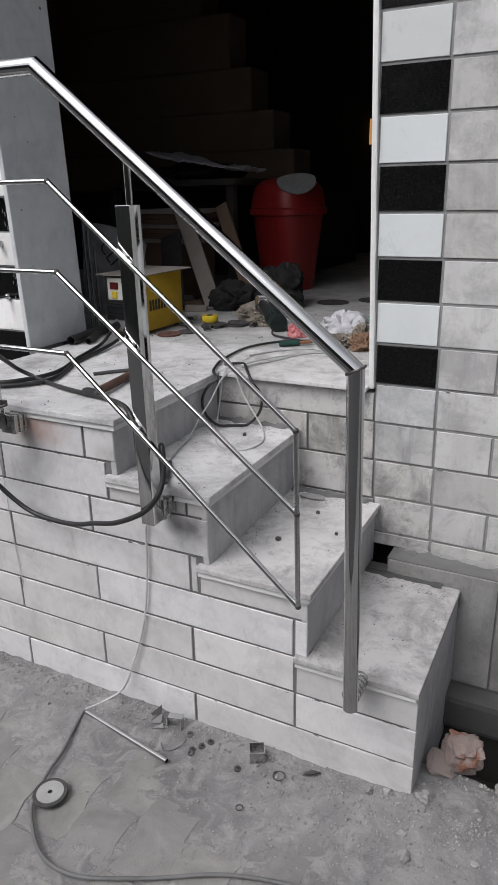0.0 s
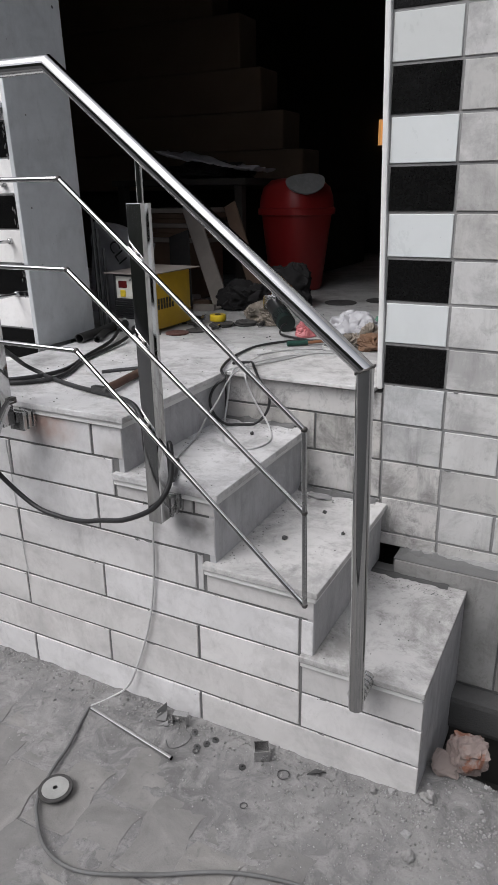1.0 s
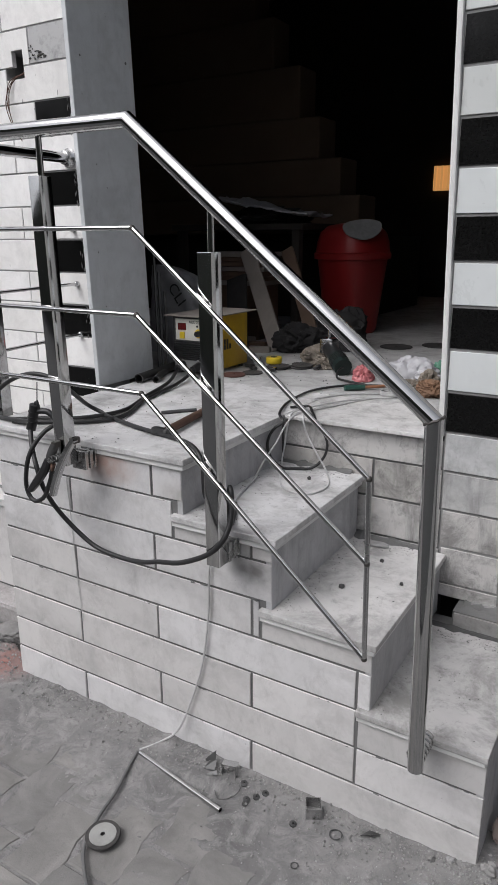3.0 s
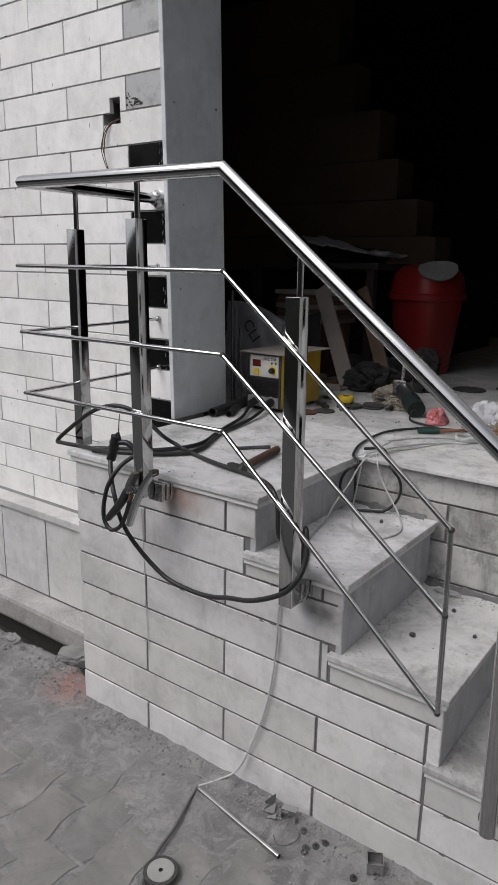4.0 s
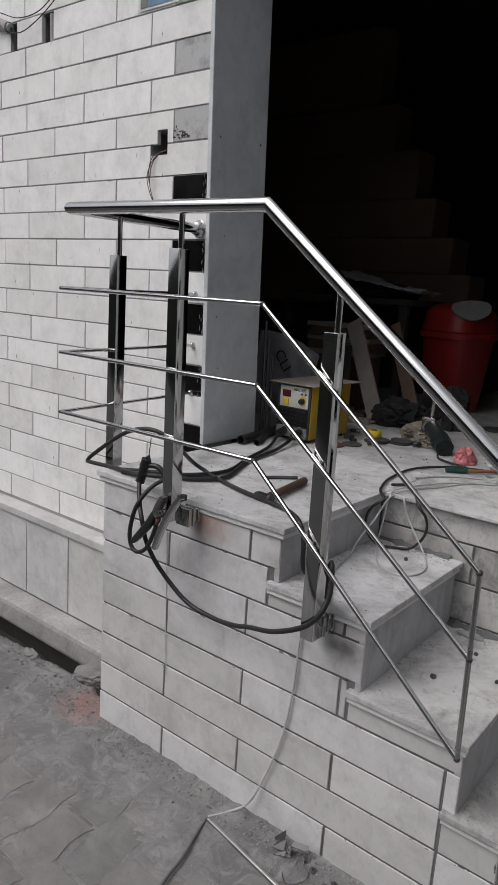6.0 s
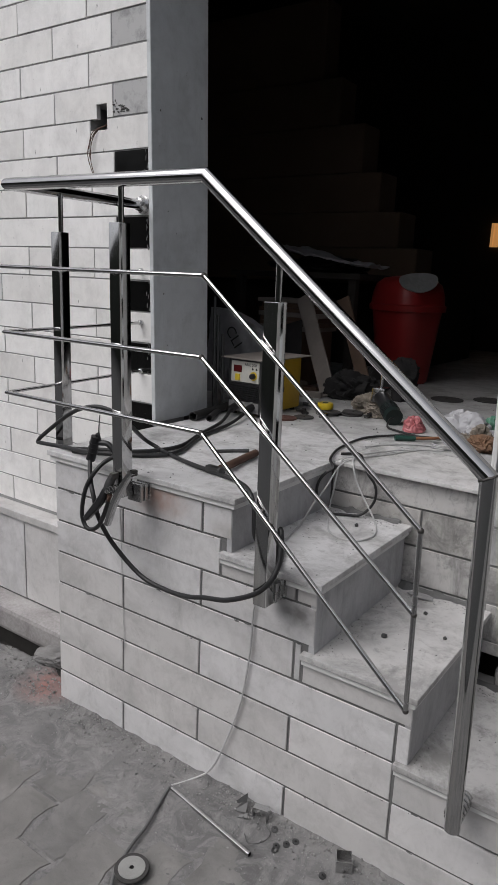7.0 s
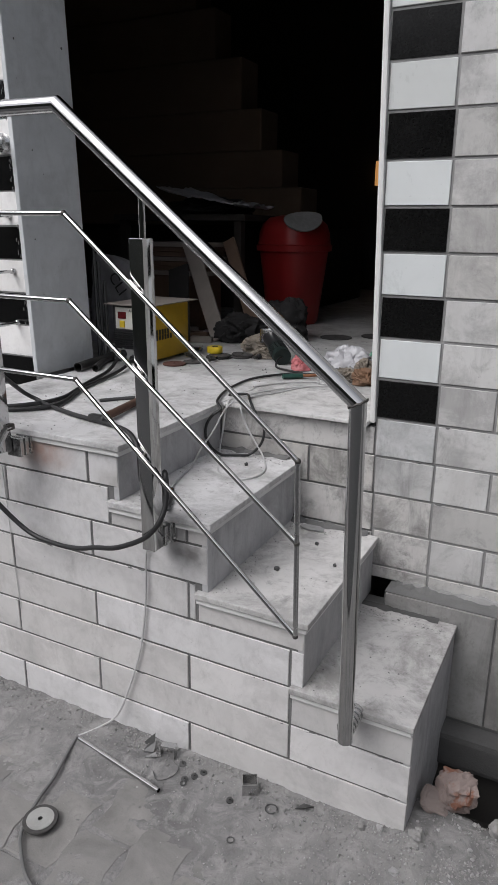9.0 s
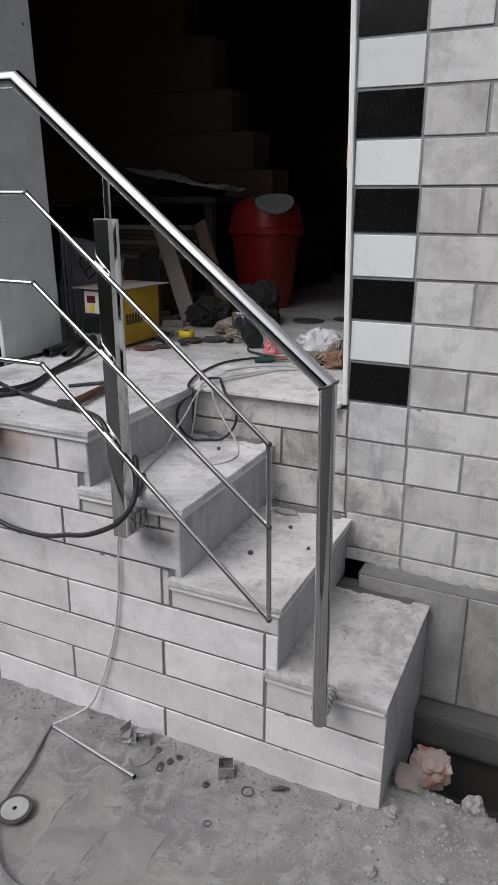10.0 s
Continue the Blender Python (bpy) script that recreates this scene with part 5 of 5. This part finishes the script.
part("grey_field", box(-2.10, -2.06, FACE - 0.0055, FACE - 0.0042, 2.555, 2.79), stone_grey, poster)
part("blue_field", box(-2.058, -1.902, FACE - 0.0055, FACE - 0.0042, 2.555, 2.602), sky_print, poster)
part("orange_field", box(-2.058, -1.902, FACE - 0.0055, FACE - 0.0042, 2.604, 2.72), orange_print, poster)
drainpipe = thing("drain_pipe", (-3.1, 0.47, 0.25), "grey drain pipe stub above the plinth ledge", "pipe")
# a near-black disc paints the shade inside the pipe
part("dark_bore", lathe([(0.0, 0), (0.030, 0), (0.030, 0.004), (0.0, 0.004)], (-3.135, 0.497, 0.3135), 20, axis=(0.165, -0.096, -0.008)), mud_and_shade, drainpipe, "near-black disc standing for shade inside the pipe")
part("pipe", tube([(-3.105, 0.480, 0.312), (-3.27, FACE + 0.02, 0.320)], 0.036, 20, hollow=0.86), rough_concrete, drainpipe, smooth=True)

# ---- rubble and scrap on the ground ----
def stone(name, x, y, size, seed, material, label, category, group="", cuts=3, rough=0.5):
    z = ground_height(x, y)
    return tagged(part(name, lump((x, y, z + size[2] * 0.45), size, seed, rough, 5, cuts + 1), material), label, category, group)


def hewn(name, at, size, turn, seed, material, label, category, group=""):
    """A broken block with flat faces, chipped corners and crumbling edges."""
    bm = box(-size[0], size[0], -size[1], size[1], -size[2], size[2])
    bmesh.ops.subdivide_edges(bm, edges=bm.edges[:], cuts=9, use_grid_fill=True)
    off = Vector((seed, seed * 2, seed * 3))
    for v in bm.verts:
        n = Vector((v.co.x / size[0], v.co.y / size[1], v.co.z / size[2]))
        corner = max(0.0, n.length - 1.12)
        k = 1 - corner * (0.45 + 0.9 * noise.noise(n * 1.3 + off)) + 0.26 * noise.noise(n * 1.2 + off) + 0.14 * noise.noise(n * 2.9 + off) + 0.06 * noise.noise(n * 8 + off)
        v.co *= k
    bmesh.ops.transform(bm, matrix=Matrix.Translation(at) @ Euler(turn).to_matrix().to_4x4(), verts=bm.verts)
    return tagged(part(name, bm, material), label, category, group)


def brick_with_mortar():
    n = Nodes("mortar_crusted_brick")
    a, b = n.noise(13, 6, 0.6, 0.4), n.noise(120, 5, 0.65)
    c = n.mix(n.grey(a, 0.53, 0.0, 0.59, 1.0), (0.225, 0.18, 0.165), (0.19, 0.085, 0.055))
    return n.done(n.mix(n.grey(b, 0.5, 0.0, 0.75, 0.5), c, (0.16, 0.12, 0.105)), 0.93, 0, n.mix(0.5, a, b), 0.7, 0.006)


crusted = brick_with_mortar()
hewn("broken_brick", (0.128, 0.165, ground_height(0.12, 0.10) + 0.042), (0.047, 0.044, 0.046), (0.22, 0.12, 0.45), 3.7, crusted, "broken red brick crusted with pale mortar beside the step", "brick")
hewn("mortar_slab", (0.078, 0.125, ground_height(0.08, 0.09) + 0.022), (0.036, 0.034, 0.012), (0.5, 0.25, 0.2), 8.7, brick_red, "flat pinkish mortar slab leaning on the brick", "rubble")
stone("rubble_stone", 0.062, 0.0, (0.019, 0.016, 0.017), 2.2, stone_grey, "grey rubble stone by the stair foot", "rubble", "rubble stones")
stone("rubble_stone", 0.250, 0.115, (0.026, 0.023, 0.026), 5.2, stone_grey, "grey rubble stone by the drain", "rubble", "rubble stones")
stone("rubble_stone", 0.058, -0.178, (0.015, 0.013, 0.014), 3.3, stone_grey, "grey rubble stone on the paving", "rubble", "rubble stones")
stone("rubble_stone", -0.071, -0.035, (0.011, 0.009, 0.010), 1.3, stone_grey, "grey rubble stone by the stair foot", "rubble", "rubble stones")
hewn("rubble_stone", (-1.80, 0.135, ground_height(-1.80, 0.07) + 0.002), (0.062, 0.045, 0.026), (0.12, 0.1, 0.5), 6.2, stone_grey, "flat grey rubble stone at the drain's edge", "rubble", "rubble stones")
stone("rubble_stone", -2.10, 0.06, (0.035, 0.025, 0.016), 9.2, stone_grey, "grey rubble stone at the drain's edge", "rubble", "rubble stones")
for x, y, r in ((0.039, -0.122, 0.011), (0.212, -0.127, 0.010), (-0.028, -0.018, 0.009), (0.19, 0.03, 0.006), (0.20, 0.005, 0.005), (0.02, -0.09, 0.005)):
    stone("pale_chip", x, y, (r, r * 0.8, r * 0.6), 4.4 + x * 31, pale_mortar, "small pale marble chip", "chip", "marble chips")

rod = tagged(part("steel_tube_offcut", tube([(-0.935, -0.113, G - 0.001), (-0.607, -0.172, G + 0.001)], 0.0072, 16, hollow=0.8), bright_steel, smooth=True), "thin polished steel tube offcut on the ground", "steel tube")


def square_offcut(x, y, w, h, turn, tilt=0.0):
    bm = bmesh.new()
    t = 0.0016
    m = Matrix.Translation((x, y, ground_height(x, y) + h / 2)) @ Matrix.Rotation(turn, 4, "Z") @ Matrix.Rotation(tilt, 4, "X")
    for b in ((-w, w, -w, -w + t), (-w, w, w - t, w), (-w, -w + t, -w + t, w - t), (w - t, w, -w + t, w - t)):
        made = bmesh.new()
        box(b[0], b[1], b[2], b[3], -h / 2, h / 2, bm=made)
        bmesh.ops.transform(made, matrix=m, verts=made.verts)
        me2 = bpy.data.meshes.new("tmp")
        made.to_mesh(me2)
        made.free()
        bm.from_mesh(me2)
        bpy.data.meshes.remove(me2)
    return tagged(part("square_tube_offcut", bm, dull_steel), "cut end of square steel tube on the ground", "steel offcut", "steel offcuts")


square_offcut(-0.385, -0.055, 0.021, 0.034, 0.5)
square_offcut(-0.655, -0.048, 0.022, 0.026, 0.25, 1.45)


def scrap(points, thick, label="bent sharp scrap of sheet steel"):
    bm = bmesh.new()
    f = bm.faces.new([bm.verts.new(p) for p in points])
    ext = bmesh.ops.extrude_face_region(bm, geom=[f])
    bmesh.ops.translate(bm, vec=(0.001, 0.001, thick), verts=[v for v in ext["geom"] if isinstance(v, bmesh.types.BMVert)])
    return tagged(part("steel_scrap", bm, iron), label, "steel scrap", "steel scraps")


g0 = GROUND + 0.008
scrap([(-0.755, -0.055, g0), (-0.715, -0.035, g0 + 0.002), (-0.722, -0.02, g0 + 0.032)], 0.002)
scrap([(-0.735, -0.07, g0), (-0.70, -0.062, g0 + 0.003), (-0.71, -0.035, g0 + 0.018), (-0.73, -0.04, g0 + 0.008)], 0.002)
scrap([(-0.715, -0.088, g0 + 0.001), (-0.685, -0.075, g0 + 0.004), (-0.69, -0.065, g0 + 0.012)], 0.0015)
scrap([(-0.25, -0.055, g0), (-0.22, -0.05, g0 + 0.012), (-0.205, -0.03, g0 + 0.004), (-0.235, -0.03, g0 + 0.002)], 0.003)
for x, y, r in ((-0.305, -0.085, 0.016), (-0.69, -0.07, 0.010), (-0.56, -0.12, 0.008), (-0.355, -0.22, 0.009)):
    z = ground_height(x, y) + 0.003
    tagged(part("wire_ring", tube([(x + r * math.cos(k * 0.42), y + r * math.sin(k * 0.42), z + 0.0006 * math.sin(k)) for k in range(15)], 0.0016, 6), iron, smooth=True), "small dark wire ring on the ground", "wire ring", "wire rings")
for k, (x, y) in enumerate(((-0.545, -0.085), (-0.565, -0.105), (-0.415, -0.115), (-0.60, -0.06), (-0.53, -0.06))):
    z = ground_height(x, y)
    tagged(part("washer", lathe([(0.003, 0), (0.010, 0), (0.010, 0.004), (0.003, 0.005), (0.003, 0)], (x, y, z), 14, axis=(0.2, -0.2 * (k % 2), 1)), iron, smooth=True), "small dark washer on the ground", "washer", "washers")
cable("stray_wire", [(-0.66, -0.12, g0), (-0.63, -0.145, g0 + 0.004), (-0.60, -0.12, g0 + 0.006), (-0.60, -0.08, g0 + 0.003), (-0.63, -0.06, g0)], 0.0012, iron, "thin curled wire on the ground", "wire", 6)


def gravel(name, count, place, sizes, material, label, seed):
    """Loose grit: many small uneven stones in one mesh."""
    rng = random.Random(seed)
    base = bmesh.new()
    bmesh.ops.create_icosphere(base, subdivisions=1, radius=1.0)
    bv = [v.co.copy() for v in base.verts]
    bf = [[v.index for v in f.verts] for f in base.faces]
    base.free()
    verts, faces = [], []
    for _ in range(count):
        x, y = place(rng)
        s = sizes[0] + (sizes[1] - sizes[0]) * rng.random() ** 6
        if FACE - 0.2 > y > 0.0 and LEFT < x < RIGHT:
            continue
        z = ground_height(x, y) + s * 0.25
        k = len(verts)
        rot = Euler((rng.random() * 6, rng.random() * 6, rng.random() * 6)).to_matrix()
        sc = Vector((s, s * rng.uniform(0.55, 1), s * rng.uniform(0.4, 0.85)))
        for v in bv:
            q = v * rng.uniform(0.72, 1.15)
            q = rot @ Vector((q.x * sc.x, q.y * sc.y, q.z * sc.z))
            verts.append((x + q.x, y + q.y, z + q.z))
        faces += [[i + k for i in f] for f in bf]
    me2 = bpy.data.meshes.new(name)
    me2.from_pydata(verts, [], faces)
    me2.materials.append(material)
    return tagged(new(name, me2), label, "grit", kind="stuff")


def grit_material():
    n = Nodes("mixed_grit")
    geo = n.tree.nodes.new("ShaderNodeNewGeometry")
    c = n.ramp(geo.outputs["Random Per Island"], (0.0, (0.12, 0.117, 0.112)), (0.3, (0.22, 0.215, 0.21)), (0.8, (0.27, 0.265, 0.257)), (1.0, (0.36, 0.355, 0.345)))
    return n.done(n.mix(0.3, c, n.grey(n.noise(150, 4), 0.3, 0.05, 0.7, 0.4)), 0.92)


grit = grit_material()
gravel("foot_grit", 5200, lambda r: (r.uniform(-1.75, 0.35), -abs(r.gauss(0, 0.055)) - 0.003), (0.0007, 0.0060), grit, "fine grit heaped along the stair foot", 5)
gravel("ground_grit", 9000, lambda r: (r.uniform(-2.6, 0.6), -0.95 + 0.95 * r.random() ** 0.7), (0.0006, 0.0034), grit, "fine loose grit scattered over the ground", 6)
gravel("corner_grit", 3000, lambda r: (r.gauss(0.02, 0.22), r.gauss(-0.12, 0.12)), (0.0009, 0.0055), grit, "loose grit and pebbles at the stair corner", 7)
gravel("drain_edge_grit", 3000, lambda r: (r.uniform(-3.0, -1.6), 0.13 - abs(r.gauss(0, 0.10))), (0.0010, 0.0085), grit, "rubble grit along the drain's edge", 8)
gravel("drain_edge_grit", 500, lambda r: (r.uniform(0.05, 0.6), 0.13 - abs(r.gauss(0, 0.06))), (0.0012, 0.009), grit, "rubble grit along the drain's edge", 9)


def scatter(name, count, region, z, sizes, material, label, seed):
    rng = random.Random(seed)
    verts, faces = [], []
    for _ in range(count):
        x, y = rng.uniform(*region[:2]), rng.uniform(*region[2:])
        s = sizes[0] + (sizes[1] - sizes[0]) * rng.random() ** 3
        k, a = len(verts), rng.random() * 6
        for i in range(4):
            verts.append((x + s * math.cos(a + i * 1.57) * rng.uniform(0.6, 1.2), y + s * math.sin(a + i * 1.57) * rng.uniform(0.4, 1), z + 0.0002))
        verts.append((x, y, z + s * 0.8))
        faces += [(k, k + 1, k + 4), (k + 1, k + 2, k + 4), (k + 2, k + 3, k + 4), (k + 3, k, k + 4)]
    me2 = bpy.data.meshes.new(name)
    me2.from_pydata(verts, [], faces)
    me2.materials.append(material)
    return tagged(new(name, me2), label, "grit", kind="stuff")


scatter("landing_grit", 170, (-1.5, -0.84, 0.0, 0.9), LAND, (0.0008, 0.005), iron, "dark grit scattered on the landing", 11)
scatter("floor_grit", 160, (-1.6, -0.4, 0.92, 2.2), LAND - 0.001, (0.001, 0.006), iron, "dark grit scattered on the floor", 12)
scatter("step_grit", 60, (-0.82, -0.56, 0.02, 0.55), 0.705, (0.0008, 0.004), iron, "dark grit on the upper step", 13)
scatter("step_grit", 60, (-0.54, -0.28, 0.02, 0.55), 0.493, (0.0008, 0.004), iron, "dark grit on the middle step", 14)
scatter("step_grit", 50, (-0.26, 0.0, 0.02, 0.48), 0.293, (0.0008, 0.004), iron, "dark grit on the lowest step", 15)

# mortar left along the back edges of the steps and the plinth
def crumbs(name, x0, x1, y, z, h, seed, material, label, deep=0.03):
    bm = bmesh.new()
    n = max(6, int((x1 - x0) / 0.012))
    rows = []
    for i in range(n + 1):
        x = x0 + (x1 - x0) * i / n
        k = abs(noise.noise(Vector((x * 18, seed, 0)))) + 0.5 * abs(noise.noise(Vector((x * 60, seed, 3))))
        d, hh = deep * (0.4 + k), h * (0.3 + k)
        rows.append([bm.verts.new(p) for p in ((x, y + 0.004, z + hh), (x, y - d * 0.4, z + hh * 0.8), (x, y - d, z + 0.0005), (x, y + 0.004, z - 0.002))])
    for a, b in zip(rows, rows[1:]):
        for k in range(3):
            bm.faces.new((a[k], b[k], b[k + 1], a[k + 1]))
    return tagged(part(name, bm, material), label, "mortar", kind="structure")


crumbs("mortar_bead", RISERS[2], RISERS[1] - 0.02, FACE - 0.006, 0.493, 0.018, 3.0, cement, "rough cement mortar left along the wall")
crumbs("mortar_bead_upper", RISERS[3], RISERS[2] - 0.02, FACE - 0.006, 0.705, 0.014, 5.0, cement, "rough cement mortar left along the wall")
crumbs("mortar_bead_lower", RIGHT - 0.21, 1.2, FACE + 0.002, 0.344, 0.015, 7.0, cement, "broken cement ledge above the plinth", 0.052)
crumbs("mortar_crust", RIGHT - 0.19, 1.2, FACE - 0.002, 0.347, 0.017, 17.0, mid_mortar, "broken mortar crust on the plinth ledge", 0.016)
crumbs("mortar_bead_tread", RISERS[1], -0.02, 0.496, 0.293, 0.010, 9.0, grimed_shaded_cement, "dark cement left along the back of the step", 0.030)


def joint_smears(name, spots, y, seed, label, material=cement):
    """Thin uneven scraps of cement left on the tile joints."""
    rng = random.Random(seed)
    verts, faces = [], []
    for x, z, w, h in spots(rng):
        k, n = len(verts), 9
        for i in range(n):
            a = 2 * math.pi * i / n
            s = rng.uniform(0.5, 1.1)
            verts.append((x + w * s * math.cos(a), y - 0.0002, z + h * s * math.sin(a)))
        verts.append((x, y - 0.0016, z))
        faces += [(k + i, k + (i + 1) % n, k + n) for i in range(n)]
    me2 = bpy.data.meshes.new(name)
    me2.from_pydata(verts, [], faces)
    me2.materials.append(material)
    return tagged(new(name, me2), label, "cement", kind="stuff")


def stair_spots(rng):
    for _ in range(150):
        k = rng.randrange(1, 8)
        z = lines[k]
        far = RISERS[3] if z > 0.68 else RISERS[2] if z > 0.47 else RISERS[1] if z > 0.27 else RISERS[0]
        big = rng.random() ** 5
        yield rng.uniform(LEFT + 0.02, far - 0.02), z + rng.uniform(-0.004, 0.004), 0.003 + 0.016 * big, 0.0014 + 0.003 * big


def wall_spots(rng):
    for _ in range(90):
        z = rows_r[rng.randrange(1, 13)]
        big = rng.random() ** 4
        yield rng.uniform(TRIM + 0.03, 0.45), z + rng.uniform(-0.004, 0.004), 0.002 + 0.012 * big, 0.0012 + 0.003 * big


joint_smears("joint_cement", stair_spots, -0.0014, 21, "cement scraps left on the stair's tile joints")
joint_smears("joint_cement", wall_spots, FACE - 0.0014, 22, "cement scraps left on the wall's tile joints")
for k, (x0, x1, top, back) in enumerate(((-0.82, -0.56, 0.705, 0.565), (-0.54, -0.28, 0.493, 0.565), (-0.26, 0.0, 0.293, 0.49))):
    scatter("tread_dirt", 260, (x0 + 0.0, x1, back - 0.07, back), top, (0.0006, 0.0035), cement, "crumbs of cement along the back of a step", 31 + k)
    scatter("tread_dirt", 120, (x0 - 0.006, x0 + 0.04, 0.0, back), top, (0.0006, 0.003), cement, "crumbs of cement at the foot of a riser", 41 + k)


def tar_spots(rng):
    """A brushed clump of black mastic beside the socket hole."""
    for _ in range(46):
        u = rng.random()
        yield -1.893 + 0.085 * u, 2.058 + 0.05 * (1 - u) * rng.random() + 0.008 * rng.random(), rng.uniform(0.003, 0.011), rng.uniform(0.0015, 0.0045)


def edge_spots(rng):
    """Cement wiped over the black tiles next to the jamb."""
    for k in range(7, 14, 2):
        z0 = rows_l[k - 1]
        for _ in range(22):
            z = z0 + C * rng.random()
            yield leaned(JAMB - 0.026 - 0.022 * rng.random() ** 2, z), z, rng.uniform(0.001, 0.004), rng.uniform(0.004, 0.013)


def facade_spots(rng):
    """Cement rubbed along the joints and short scratches on the tiles."""
    for _ in range(170):
        z = rows_l[rng.randrange(2, 22)]
        big = rng.random() ** 4
        yield leaned(rng.uniform(-3.3, JAMB - 0.05), z), z + rng.uniform(-0.003, 0.003), 0.004 + 0.02 * big, 0.0010 + 0.0022 * big
    for _ in range(60):
        z = rng.uniform(0.6, 2.7)
        yield leaned(rng.uniform(-3.2, JAMB - 0.06), z), z, rng.uniform(0.0006, 0.0014), rng.uniform(0.004, 0.014)


joint_smears("facade_cement", facade_spots, FACE - 0.0013, 25, "cement rubbed along the facade's tile joints")
joint_smears("mastic_smear", tar_spots, FACE - 0.0014, 23, "black mastic smeared beside the socket hole", mud_and_shade)
joint_smears("edge_cement", edge_spots, FACE - 0.0014, 24, "pale cement wiped over the tiles by the jamb")

# pavers: wavy-sided concrete blocks in staggered columns, showing where the dust is swept off
PAVER_W, PAVER_L = 0.148, 0.232
outline = []
for i in range(9):
    f = i / 8
    outline.append((PAVER_W / 2 - 0.004 + 0.010 * math.copysign(min(1.0, abs(math.sin(f * 2 * math.pi)) * 1.6), math.sin(f * 2 * math.pi)), (f - 0.5) * (PAVER_L - 0.008)))
outline += [(x - PAVER_W + 0.008, y) for x, y in outline[::-1]]
bm = bmesh.new()
low = [bm.verts.new((x, y, -0.045)) for x, y in outline]
mid = [bm.verts.new((x, y, -0.004)) for x, y in outline]
top = [bm.verts.new((x * 0.955, y * 0.97, 0.0)) for x, y in outline]
for a, b in ((low, mid), (mid, top)):
    for k in range(len(outline)):
        j = (k + 1) % len(outline)
        bm.faces.new((a[k], a[j], b[j], b[k]))
bm.faces.new(top)
bmesh.ops.recalc_face_normals(bm, faces=bm.faces)
paver_mesh = bpy.data.meshes.new("paver")
bm.to_mesh(paver_mesh)
bm.free()
paver_mesh.materials.append(paver_grey)
for column in range(-11, 15):
    x = -1.381 + PAVER_W * column
    shift = -0.497 if column % 2 == 0 else -0.580
    for row in range(-2, 3):
        y = shift + PAVER_L * (row + 0.5)
        if not -1.15 < y < -0.06:
            continue
        p = new("paver", paver_mesh)
        p.parent = ground
        p.location = (x, y, bed(x) - 0.0015 + random.uniform(-0.002, 0.0015))
        p.rotation_euler = (random.uniform(-0.006, 0.006), random.uniform(-0.008, 0.008), random.uniform(-0.012, 0.012))
